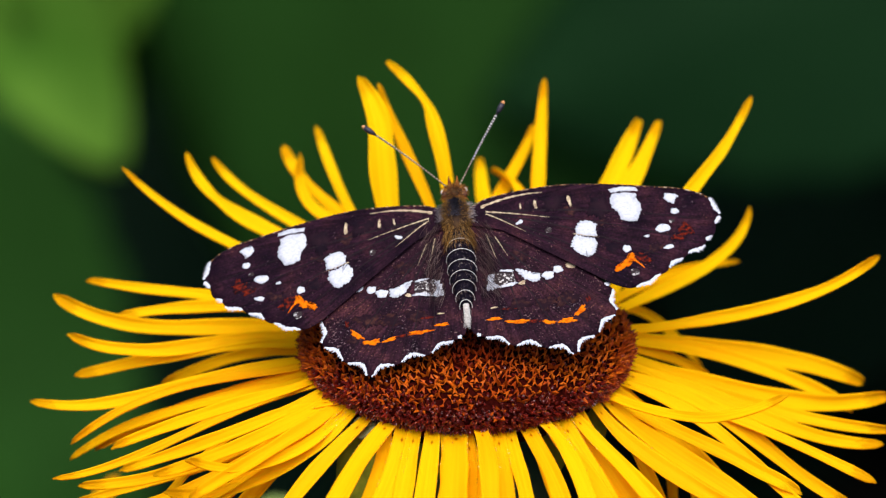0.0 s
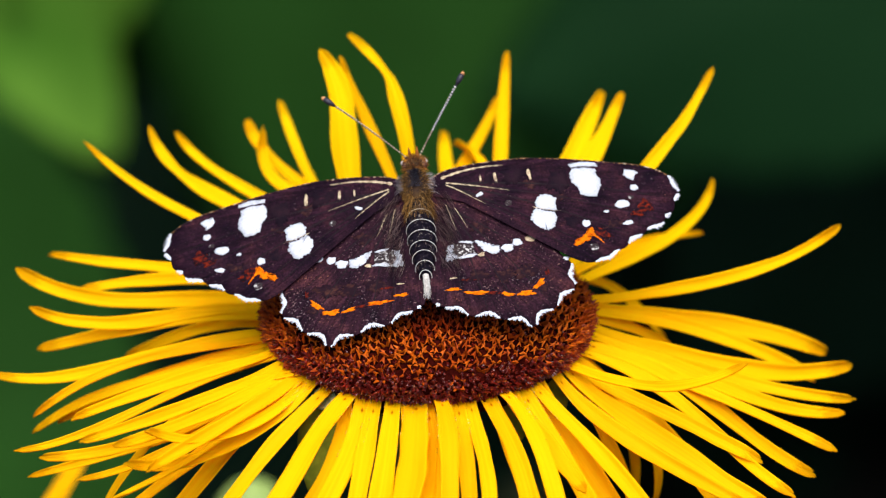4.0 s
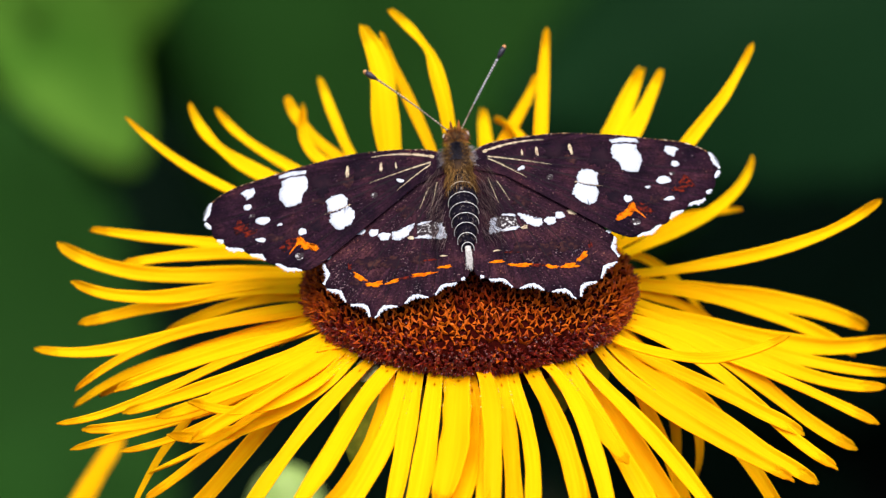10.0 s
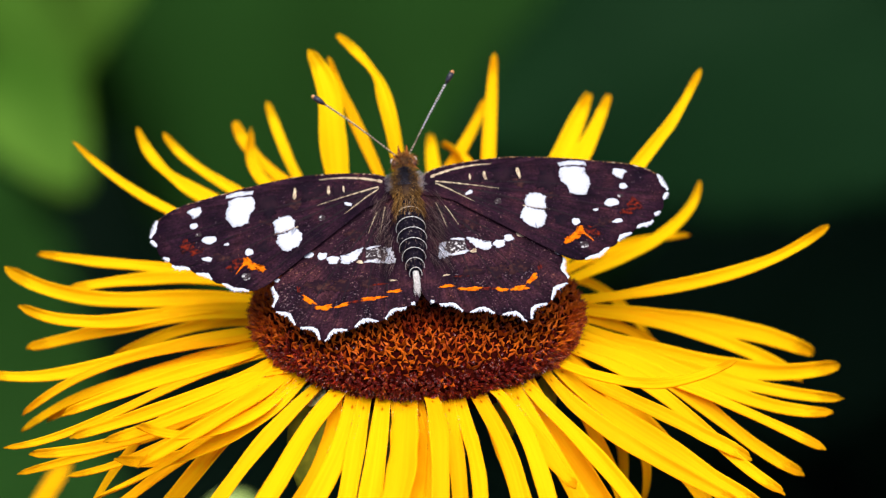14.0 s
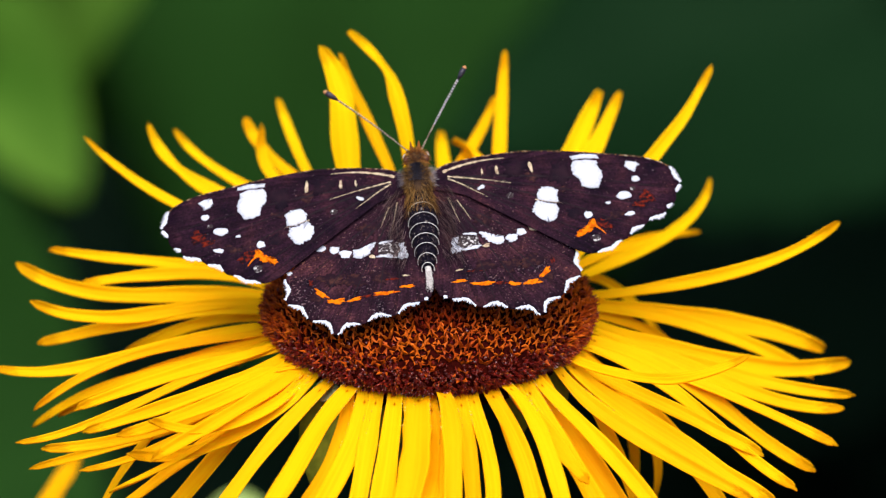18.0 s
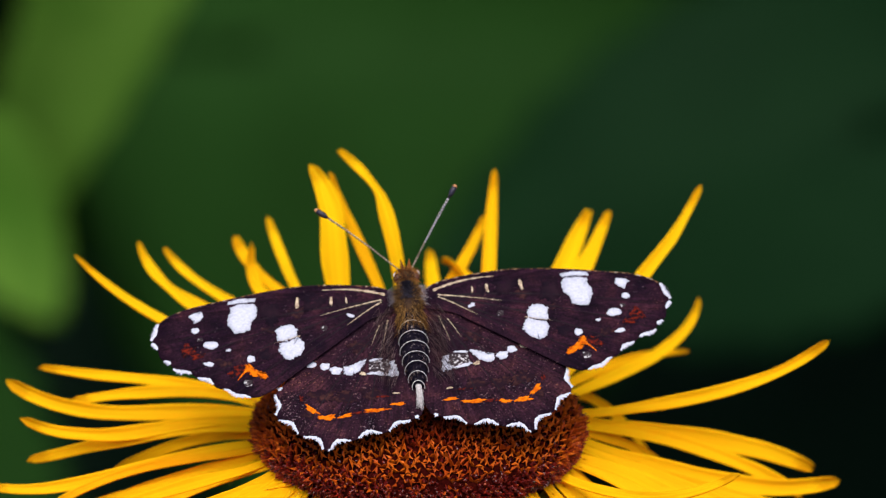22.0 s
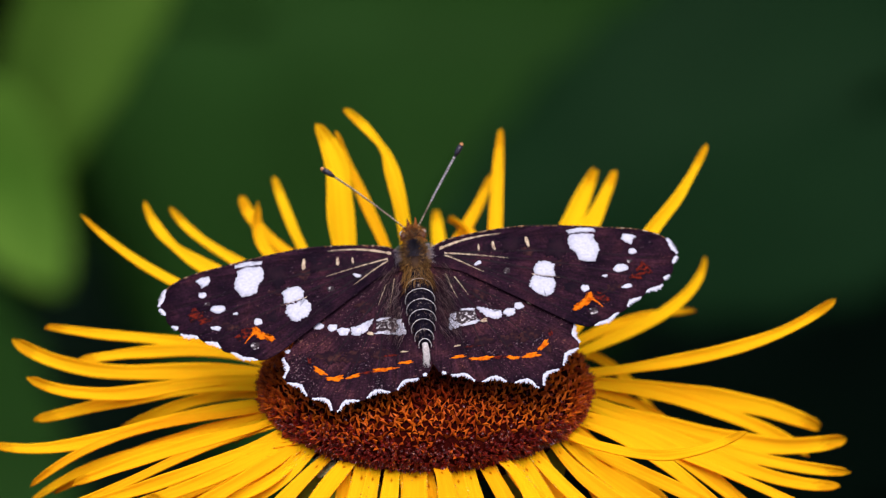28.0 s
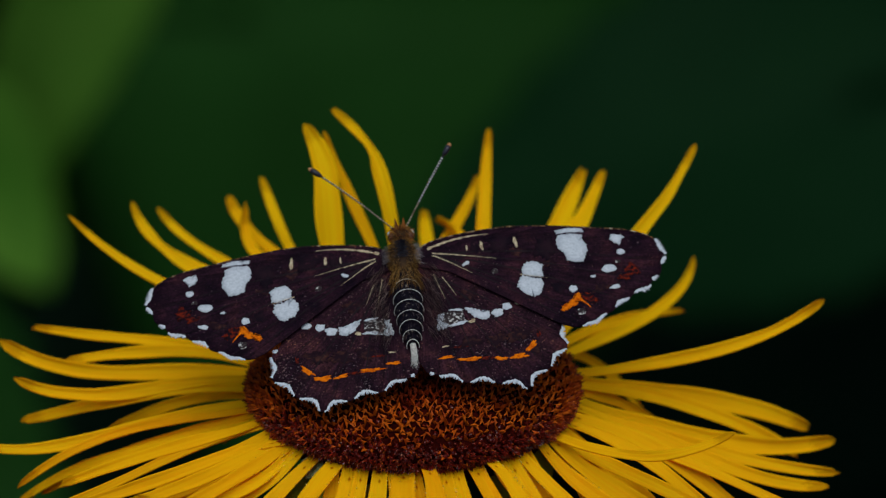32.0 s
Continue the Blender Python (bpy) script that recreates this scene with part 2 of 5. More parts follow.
BODY = mottled("body_dark", [(0.35, (0.00263, 0.00225, 0.0045)), (0.63, (0.00975, 0.0075, 0.0135)), (0.69, (0.18, 0.158, 0.135))], 4200, 0.7, 0.6, 0.00008, 0.02)
THORAX = mottled("thorax_brown", [(0.3, (0.015, 0.00975, 0.012)), (0.7, (0.0825, 0.045, 0.0165))], 1400, 0.8, 0.8, 0.0001, 0.05)
ROOT_HAIR = varied("hair_umber", [(0.0, (0.012, 0.006, 0.009)), (0.5, (0.05, 0.028, 0.026)), (0.85, (0.13, 0.085, 0.075)), (1.0, (0.24, 0.18, 0.17))], 0.7, 0.1)
HAIR = varied("hair_brown", [(0.0, (0.03, 0.015, 0.009)), (0.35, (0.0975, 0.045, 0.0105)), (0.75, (0.255, 0.128, 0.0225)), (1.0, (0.39, 0.255, 0.105))], 0.7, 0.1)
HEAD_HAIR = varied("hair_rust", [(0.0, (0.05, 0.014, 0.008)), (0.5, (0.22, 0.070, 0.012)), (1.0, (0.38, 0.19, 0.05))], 0.7, 0.1)
DARK_HAIR = varied("hair_dark", [(0.0, (0.009, 0.009, 0.015)), (0.7, (0.0338, 0.0338, 0.0525)), (1.0, (0.12, 0.113, 0.135))], 0.7, 0.1)
GREY_HAIR = varied("hair_grey", [(0.0, (0.075, 0.06, 0.0675)), (1.0, (0.375, 0.338, 0.345))], 0.7, 0.1)
EYE = mottled("eye_brown", [(0.3, (0.045, 0.015, 0.009)), (0.7, (0.12, 0.045, 0.0225))], 8000, 0.2, 0.1, 0.00002, 0.6)
BLACK = mottled("antenna_black", [(0.3, (0.009, 0.009, 0.015)), (0.7, (0.0262, 0.0225, 0.0375))], 5000, 0.45, 0.2, 0.00003)
TIP = mottled("antenna_tip", [(0.3, (0.375, 0.15, 0.045)), (0.7, (0.525, 0.263, 0.105))], 5000, 0.5, 0.2, 0.00003)
FLORET = varied("floret_ochre", [(0.0, (0.28, 0.034, 0.002)), (0.35, (0.41, 0.068, 0.002)), (0.8, (0.48, 0.096, 0.003)), (1.0, (0.30, 0.040, 0.002))], 0.55, 0.1)
# dark tube, with the shade of its depth put into the colour
THROAT_SHADE = mottled("floret_throat", [(0.3, (0.004, 0.001, 0.0015)), (0.7, (0.013, 0.0025, 0.002))], 4000, 0.8, 0.3, 0.00004, 0.0)
# redder inner florets, also darkened for the butterfly's shade on the disc
FLORET_IN_SHADE = varied("floret_red_brown", [(0.0, (0.13, 0.010, 0.002)), (0.6, (0.25, 0.026, 0.002)), (1.0, (0.37, 0.056, 0.003))], 0.55, 0.1)
BUD = varied("floret_bud_maroon", [(0.0, (0.04, 0.0022, 0.002)), (0.45, (0.105, 0.0052, 0.003)), (0.80, (0.21, 0.012, 0.004)), (0.93, (0.27, 0.030, 0.006)), (1.0, (0.42, 0.11, 0.006))], 0.28, 0.45)
BUD_RUSSET = varied("floret_bud_russet", [(0.0, (0.10, 0.008, 0.003)), (0.4, (0.26, 0.030, 0.003)), (0.8, (0.44, 0.075, 0.003)), (1.0, (0.55, 0.12, 0.003))], 0.45, 0.2)
POLLEN_GRAIN = varied("pollen_yellow", [(0.0, (0.45, 0.20, 0.01)), (0.5, (0.72, 0.44, 0.03)), (1.0, (0.80, 0.58, 0.12))], 0.6, 0.2)
# maroon, darkened further so shade between the florets is in the colour
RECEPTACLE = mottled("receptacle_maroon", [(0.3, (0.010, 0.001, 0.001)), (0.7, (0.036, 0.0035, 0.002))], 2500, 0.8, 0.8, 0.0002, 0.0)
BRACT = mottled("bract_green", [(0.3, (0.075, 0.098, 0.008)), (0.7, (0.17, 0.195, 0.014))], 900, 0.7, 0.5, 0.0001, 0.05)
WOOL = mottled("bract_woolly", [(0.3, (0.08, 0.095, 0.035)), (0.7, (0.28, 0.31, 0.15))], 2600, 0.9, 1.0, 0.0002, 0.0)
STEM = mottled("stem_olive", [(0.3, (0.0375, 0.045, 0.0112)), (0.7, (0.0825, 0.0825, 0.0225))], 500, 0.6, 0.5, 0.0002)
PALE = mottled("bud_pale_green", [(0.3, (0.17, 0.275, 0.055)), (0.7, (0.27, 0.36, 0.09))], 300, 0.6, 0.4, 0.0002)
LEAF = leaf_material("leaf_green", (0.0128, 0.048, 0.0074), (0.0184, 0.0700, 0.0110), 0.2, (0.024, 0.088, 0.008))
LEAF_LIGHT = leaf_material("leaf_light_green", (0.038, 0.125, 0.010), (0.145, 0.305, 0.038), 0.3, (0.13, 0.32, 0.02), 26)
# deep shade behind the flower is put into this near-black green
LEAF_SHADE = leaf_material("leaf_dark_green", (0.003, 0.0105, 0.006), (0.0055, 0.0165, 0.0085), 0.1, (0.006, 0.024, 0.009))
# leaf green darkened: dimmer light at the right is put into the colour
LEAF_DIM = leaf_material("leaf_mid_green", (0.0058, 0.0255, 0.0080), (0.0080, 0.0335, 0.0102), 0.15, (0.008, 0.036, 0.009))
SOIL = mottled("soil_dark", [(0.3, (0.006, 0.006, 0.0045)), (0.7, (0.015, 0.0135, 0.00975))], 25, 0.9, 1.0, 0.01, 0.1)


# ---- building helpers ----
def part(name, bm, mat, parent, label="", smooth=True, unit=MM):
    me = bpy.data.meshes.new(name)
    for v in bm.verts:
        v.co *= unit
    if smooth:
        for f in bm.faces:
            f.smooth = True
    bm.to_mesh(me)
    bm.free()
    for one in (mat if isinstance(mat, tuple) else (mat,)):
        me.materials.append(one)
    ob = new(name, me)
    ob.parent = parent
    if label:
        tagged(ob, label)
    return ob


def thing(name, m, label, category, group="", kind=""):
    ob = new(name)
    ob.empty_display_size = 0.005
    ob.matrix_world = m
    return tagged(ob, label, category, group, kind)


def tube(bm, points, radii, sides=8, close=True):
    """A tapered tube along points."""
    rings = []
    n = len(points)
    for i, p in enumerate(points):
        d = (Vector(points[min(i + 1, n - 1)]) - Vector(points[max(i - 1, 0)])).normalized()
        a = d.orthogonal().normalized() if abs(d.z) > 0.99 else d.cross(Vector((0, 0, 1))).normalized()
        b = d.cross(a)
        rings.append([bm.verts.new(Vector(p) + radii[i] * (math.cos(k * math.tau / sides) * a + math.sin(k * math.tau / sides) * b)) for k in range(sides)])
    for r0, r1 in zip(rings, rings[1:]):
        for k in range(sides):
            bm.faces.new((r0[k], r0[(k + 1) % sides], r1[(k + 1) % sides], r1[k]))
    if close:
        bm.faces.new(rings[0][::-1])
        bm.faces.new(rings[-1])
    return rings


def ellipsoid(bm, centre, rx, ry, rz, u=16, v=10):
    bmesh.ops.create_uvsphere(bm, u_segments=u, v_segments=v, radius=1.0,
                              matrix=Matrix.Translation(centre) @ Matrix.Diagonal((rx, ry, rz, 1)))


def sheet(bm, rows, thickness):
    """A closed thin sheet from a grid of (point, normal) rows; returns nothing."""
    uv = bm.loops.layers.uv.verify()
    top = [[bm.verts.new(p + n * thickness * 0.5) for p, n in r] for r in rows]
    low = [[bm.verts.new(p - n * thickness * 0.5) for p, n in r] for r in rows]
    m, k = len(rows), len(rows[0])

    def face(vs, cs):
        f = bm.faces.new(vs)
        for l, c in zip(f.loops, cs):
            l[uv].uv = c

    def c(i, j):
        return (j / (k - 1), i / (m - 1))
    for i in range(m - 1):
        for j in range(k - 1):
            ids = ((i, j), (i, j + 1), (i + 1, j + 1), (i + 1, j))
            face([top[a][b] for a, b in ids], [c(a, b) for a, b in ids])
            face([low[a][b] for a, b in ids[::-1]], [c(a, b) for a, b in ids[::-1]])
    rim = [(0, j) for j in range(k)] + [(i, k - 1) for i in range(1, m)] + [(m - 1, j) for j in range(k - 2, -1, -1)] + [(i, 0) for i in range(m - 2, 0, -1)]
    for a, b in zip(rim, rim[1:] + rim[:1]):
        face([top[a[0]][a[1]], low[a[0]][a[1]], low[b[0]][b[1]], top[b[0]][b[1]]], [c(*a), c(*a), c(*b), c(*b)])


# ---- ground ----
def ground():
    bm = bmesh.new()
    bmesh.ops.create_grid(bm, x_segments=60, y_segments=60, size=0.5)
    for v in bm.verts:
        u = v.co * 2
        v.co = Vector((math.copysign(abs(u.x) ** 3, u.x) * 300, math.copysign(abs(u.y) ** 3, u.y) * 300, 0))
        v.co.z = 0.02 * noise.noise(v.co * 3) - 0.65
    ob = part("ground", bm, SOIL, None, unit=1.0)
    tagged(ob, "dark bare garden soil under the plants", "ground", kind="structure")


ground()
GROUND = -0.65


# ---- the flower head with its ray petals ----
def ray_petal_mesh(az, length, rise, yaw, sag, bend, width, roll, sag2=0.0, bend2=0.0, hook_up=0.0, hook_side=0.0, pinch=(0.5, 0.0), rim=10.1, base_z=0.1, seed=0):
    """A strap-shaped ray: az round the rim, chord length, rise and yaw of the chord, its bows up and sideways, the roll about its length, the S-part of the bows, a hook at the tip and a narrow waist."""
    rnd = random.Random(seed)
    a, el, yw = radians(az), radians(rise), radians(yaw)
    start = Vector((math.cos(a) * rim, math.sin(a) * rim, base_z + rnd.uniform(-0.15, 0.05)))
    ch = Vector((math.cos(a + yw) * math.cos(el), math.sin(a + yw) * math.cos(el), math.sin(el)))
    up = (Vector((0, 0, 1)) - ch * ch.z).normalized()
    side = up.cross(ch)
    n, k = 30, 9
    twist = rnd.uniform(-14, 14)
    wave = rnd.uniform(0, 6.28)
    channel = rnd.uniform(0.14, 0.34)
    taper = rnd.uniform(0.34, 0.6) if 25 < az < 145 else rnd.uniform(0.18, 0.42)
    point = 0.16 if 25 < az < 145 else 0.105
    claw, reach = (0.6, 0.6) if 25 < az < 145 else (0.66, 0.27) if -150 < az < -30 else (0.68, 0.34)
    notch = [rnd.uniform(0.0, 0.5) for _ in range(3)]
    rows = []

    def centre(s):
        q, q2 = 4 * s * (1 - s), 10 * s * (1 - s) * (1 - 2 * s)
        h = max(0.0, (s - 0.76) / 0.24) ** 1.3
        return start + ch * (length * s) + up * (0.5 * max(0.0, 1 - s / 0.22) ** 1.6 + hook_up * h + sag * q + sag2 * q2) + side * (hook_side * h + bend * q + bend2 * q2 + 0.05 * math.sin(wave + 7 * s) * s)
    for i in range(n):
        s = i / (n - 1)
        p = centre(s)
        tan = (centre(min(1, s + 0.02)) - centre(max(0, s - 0.02))).normalized()
        nn = (up - tan * up.dot(tan)).normalized()
        r = radians(roll * min(1, 0.25 + s * 1.6) + twist * s)
        w0 = nn.cross(tan)
        w = w0 * math.cos(r) + nn * math.sin(r)
        nrm = tan.cross(w)
        prof = (claw + (1 - claw) * min(1, s / reach) ** 0.85) * (1 - taper * max(0, (s - 0.5) / 0.5) ** 1.5)
        prof *= 1.0 if s < 1.005 - point else math.sqrt(max(0.0, 1 - ((s - 1.005 + point) / point) ** 2)) * 0.72 + 0.28
        prof *= (1 + 0.07 * math.sin(wave * 2 + 9 * s) + 0.035 * math.sin(wave * 5 + 23 * s)) * (1 - pinch[1] * math.exp(-((s - pinch[0]) / 0.07) ** 2))
        row = []
        for j in range(k):
            u = 2 * j / (k - 1) - 1
            hw = 0.5 * width * prof * (1 + 0.03 * math.sin(31 * s * taper + 40 * taper + 5 * u))
            fold = channel * width * (u * u - 0.75) + 0.035 * math.cos(u * 9.4)
            q = p + w * (hw * u) + nrm * (fold * (0.4 + 0.6 * s) + 0.05 * math.sin(wave + 14 * s + 2 * u))
            if i == n - 1:
                q -= tan * (notch[min(2, j // 3)] * (0.6 if j % 2 else 0.1) + 0.3 * u * u)
            row.append((q, nrm))
        rows.append(row)
    if -150 < az < -30:
        for i in range(1, 11):
            for j in (0, k - 1):
                for _ in range(rnd.randint(0, max(0, 5 - i // 2))):
                    POLLEN.append((rows[i][j][0].lerp(rows[i + 1][j][0], rnd.random()) + rows[i][j][1] * 0.05, rnd.uniform(0.02, 0.055)))
    bm = bmesh.new()
    sheet(bm, rows, 0.10)
    return bm


flower = thing("flower", pose(0, 0, 0), "golden-yellow daisy-like flower head with narrow rays and brown disc", "flower", "flower heads")
FLOWER_SEED = [0]
POLLEN = []


def ray_petal(*a, **k):
    FLOWER_SEED[0] += 1
    part("ray_petal", ray_petal_mesh(*a, seed=FLOWER_SEED[0], **k), PETAL_LEMON if 25 < a[0] < 145 else PETAL, flower)


# az, length, rise, yaw, sag, bend, width, roll and, for rays with a double bow, its second part and the hook of its tip
ray_petal(140, 20.97, 22.41, 13.57, -0.45, -0.02, 0.81, -32, 0.48, -0.12, -0.18, -0.19)
ray_petal(130, 20.41, 17.58, 7.19, -0.19, 0.45, 1.24, -32, 0.41, -0.89, 0.01, -0.21, pinch=(0.76, 0.4))
ray_petal(122, 20.06, 15.08, 12.44, 0.13, -0.26, 0.98, -18, 0.41, -0.42, -0.05, -0.09)
ray_petal(114, 18.73, 16.73, 8.11, 0.11, -0.21, 1.15, 6, 0.3, -0.6, -0.07, 0.01)
ray_petal(116, 15.21, 24.48, 8.19, -0.45, -0.44, 1.36, 2, 1.17, -1.39, 0.13, 0.02)
ray_petal(108, 18.31, 21.71, 9.86, -0.74, 1.08, 0.85, -14, 0.01, 0.12, -0.09, 0.19)
ray_petal(109, 16.88, 55.26, 4.07, 0.54, 1.01, 2.01, 0, -0.47, 0.27, 0.17, 1.08)
ray_petal(103, 16.39, 49.68, 7.8, -0.31, -1.08, 0.91, 0, 0.3, -0.5, 0.35, 0.5)
ray_petal(95, 17.9, 52.96, 13.57, 1.51, -0.59, 1.12, 2, -0.86, -0.22, 0.14, 1.78, pinch=(0.8, 0.42))
ray_petal(80, 19.99, 5.15, 12.53, 0.08, -0.32, 1.25, 10, 0, -0.17, -0.15, -0.05)
ray_petal(75, 13.01, 20.91, 18.76, 0.79, -2.1, 1.61, 44, -0.42, 0.14, -0.15, -0.02)
ray_petal(76, 18.63, 17.57, 5.66, 0.28, 1.63, 0.94, 0, 0.19, 0.56, 0.02, 0.05)
ray_petal(66, 19.45, 31.45, 18.9, -0.26, -0.36, 1.02, -8, 0.04, -0.12, 0.09, -0.11)
ray_petal(54, 19.46, 22.69, 13.52, -0.17, -0.15, 1.55, 10, -0.02, -0.04, 0.02, -0.02)
ray_petal(46, 19.94, 21.89, 21.06, -0, -0.08, 1.6, 12, 0.02, 0.15, -0.04, -0.01)
ray_petal(31, 22.02, 31.54, 16.11, 0.09, 0.17, 1.09, 38, 0.03, 0.08, 0.28, 0.84, pinch=(0.87, 0.3))
ray_petal(30, 20.77, 4.69, 23.2, -1.11, -0.65, 1, 32, 0.1, 0.73, -0.18, 0.22)
ray_petal(35, 18.82, -6.44, 14.78, 0.84, 0.7, 0.83, 40, 0.03, 0.01, -0.01, -0.01)
ray_petal(36, 15.84, -33.73, 9.68, 2.23, 0.62, 0.88, 60, 0.23, 0.04, 0.01, -0.01)
ray_petal(21, 21.04, 12.66, -11, -0.93, -0.68, 0.9, 48, 0.2, 0.19, 0.14, 0.27)
ray_petal(19, 20.77, -15.09, -5.83, 0.69, 0.08, 1.41, 50, -0.11, 0.33, -0.43, 0.08)
ray_petal(14, 19.96, -20.11, -4.1, 1.09, 0.72, 1.16, 46, 0.05, 0.29, -0.44, 0.43)
ray_petal(12, 9, -26, 8, 0.6, 0.2, 0.82, 56)
ray_petal(4, 21.42, -13.92, 5.32, -0.86, -0.63, 1.33, 48, 0.18, 0.21, 0.07, 0.48)
ray_petal(0, 20.97, -14.13, -1.25, -0.52, -0.27, 1.1, 46, 0.13, 0.07, -0.14, 0.15)
ray_petal(-4, 20.45, -16.69, 1.36, -0.17, -0.31, 1.04, 46, 0.42, 0.25, 0.01, 0.24)
ray_petal(-10, 20.35, -17.41, -4.78, 0.4, 0.3, 0.82, 24, -0.02, -0.01, 0.06, 0.01)
ray_petal(-28, 15.01, 14.19, 2.35, -1.08, -1.5, 0.79, 48, 0.16, 0.48, -0.19, 0.04)
ray_petal(-14, 19.73, -24.73, 0.78, 1.17, 0.68, 1.15, 46, 0.49, 0.25, 0.15, 0.07)
ray_petal(-24, 16.27, -17.88, -3.43, 0.46, -0.07, 1.06, 42, -0.2, -0.2, 0.48, 0.34)
ray_petal(-18, 19.93, -16.34, -17.08, 0.5, 1.56, 0.95, 38, 0.49, 0.22, 0.26, 0.08)
ray_petal(-34, 18.43, -15.03, -5.02, -0.64, -0.41, 1.16, 38, -0.07, -0.13, 0, -0.05)
ray_petal(-27, 19.24, -21.05, -8.41, -0.01, 0.16, 1.35, 36, -0.16, -0.28, 0.59, 0.46)
ray_petal(-22, 21.75, -42.92, -2.88, 1.43, 0.98, 1.28, 42, 0.19, 0.12, -0.07, -0.07)
ray_petal(-48, 19.77, -18.42, -5.69, 0.26, 0.58, 1.12, 24, 0.04, 0.01, 0.09, 0.1)
ray_petal(-44, 20.11, -32.83, -11.88, 0.35, 0.19, 1.53, 20, -0.18, -0.14, 0.16, 0.26)
ray_petal(-53, 20.16, -29.11, -4.87, 0.29, 0.08, 1.36, 18, 0.09, 0.12, -0.32, -0.41)
ray_petal(-58, 11.31, -15.4, -2.01, -0.01, -0.01, 1.3, 14, 0, 0, 0.1, 0.08)
ray_petal(-14, 14.71, -65.33, 14.94, 2.34, 0.04, 1.1, 36, -0.28, 0.21, -0.02, 0.09)
ray_petal(-20, 14.57, -66.96, 44.76, 1.97, -0.34, 0.94, -36, 0.06, -0.07, -0.03, -0.04)
ray_petal(-26, 18.78, -63.52, -2.31, 0.91, 0.56, 0.95, 38, 0.14, -0.14, 0.36, 0.21)
ray_petal(-62, 20.34, -23.08, -10.16, 1.7, 0.89, 1.17, 6, 0.78, 0.1, -0.13, -0.21)
ray_petal(-68, 17.67, -14.34, -9.1, 0.28, 0.98, 1.33, 4, 0.12, 0.05, 0.01, 0.03)
ray_petal(-66.5, 20.5, -27, -7.5, 0.5, 0.7, 1.3, 6, 0.1, 0.05)
ray_petal(-74, 17.82, -15.04, -12.71, 0.75, 0.91, 1.09, -6, -0.53, -0.1, -0.1, 0.44)
ray_petal(-79, 19.96, -20.08, -6.64, -0.05, 0.31, 1.21, -6, 0, 0.14, -0.02, -0.08)
ray_petal(-86, 20.56, -18.17, -0.67, 1.82, 0.26, 1.31, -8, 0.86, 0.27, -0.14, -0.18)
ray_petal(-83, 16, -13, -9, -0.1, 0.2, 1.16, 32)
ray_petal(-91, 19.41, -16.68, -6.18, -0.19, 1.35, 1.32, 6, -0.46, 0.19, -0.07, 0.12)
ray_petal(-94, 13.98, -12.15, -1.75, 0.05, 0.39, 2.05, 8, -0.09, -0.09, -0.03, 0.06)
ray_petal(-99, 15.2, -18.93, 3.11, -0.13, 0.85, 0.98, 28, -0.02, 0.04, 0.05)
ray_petal(-103, 19.71, -19.17, 4.85, -0.15, 0.3, 1.51, 4, -0.02, -0.03, -0.01, 0.08)
ray_petal(-110, 19.77, -20.39, 9.11, -0.02, 0.4, 1.3, 0, -0.07, -0.17, -0.07, 0.17)
ray_petal(-115, 20.44, -21.91, 2.18, -0.25, 0.86, 1.47, -10, -0.05, 0.25, -0.06, 0.01)
ray_petal(-119, 18.56, -14.41, 0.04, 0.94, 0.62, 1.53, -6, 0.2, -0.36, -0.28, 0.26)
ray_petal(-123, 18.63, -18.36, 4.74, -1.35, 1.9, 1.07, -16, 0.11, 0.1, 0.09, -0.19)
ray_petal(-128, 20.69, -32.26, -7.16, 0.7, -0.59, 1.13, -26, 0.22, -0.15, -0.13, 0.14)
ray_petal(-134, 18.95, -33.73, -19.32, 0.81, -0.42, 1.19, -26, 0.37, -0.33, 0.03, -0.04)
ray_petal(-140, 20.38, -29.73, -17.06, 2.91, -1.94, 1, -2, 0.23, -0.16, -0.08, 0.05)
ray_petal(-138, 18.89, -20.05, -9.06, 0.21, -0.22, 1.01, -16, 0.13, -0.09, -0.03, 0.03)
ray_petal(-141, 18.68, -10.9, 1.16, -0.4, 0.24, 0.62, 6, 0.07, -0.05, 0.04, -0.02)
ray_petal(-143, 18.58, -12.35, -8.93, -0.53, 0.2, 0.63, -20, 0.25, -0.15, 0.12, -0.06)
ray_petal(-136, 16.26, -5.84, -9.97, -1.55, 0.64, 0.97, -42, 0.37, 0.06, 0.05, 0.05)
ray_petal(-142, 15.51, 4.72, 6.22, -1.75, 0.83, 0.79, -42, 0.17, 0.15, 0.18, -0.03)
ray_petal(-147, 20.89, -17.73, -20.67, -0.77, 0.39, 0.72, -44, -0.15, 0.08, 0.08, -0.09)
ray_petal(-151, 19.8, -9.26, -6.02, -1.03, 0.72, 0.99, -44, 0.02, -0.12, 0.1, -0.09)
ray_petal(-157, 20.78, -11.16, -7.05, 0.24, 0.14, 0.7, -46, 0.52, -0.36, -0.1, 0.12)
ray_petal(-163, 18.8, 3, 22, 0.3, -0.2, 0.88, -42)
ray_petal(-155, 18.8, 0, 14, -0.3, 0.1, 0.9, -40)
ray_petal(-150, 18, 2, 16, -0.4, 0.2, 1, -40)
ray_petal(-145, 17, -2, 16, -0.1, 0, 1.02, -36)
ray_petal(-168, 19.88, -21.27, -15.54, 0.87, -0.09, 0.87, -30, -0.25, -0.15, -0.24, 0.02)
ray_petal(-173, 18.9, -16.42, -3.29, 1.47, -0.65, 0.66, -46, -0.18, -0.05, -0.13, 0.03)
ray_petal(-176, 21.3, -9.33, -5.43, -0.1, 0.27, 0.88, -48, 0.4, -0.49, 0.06, -0.3)
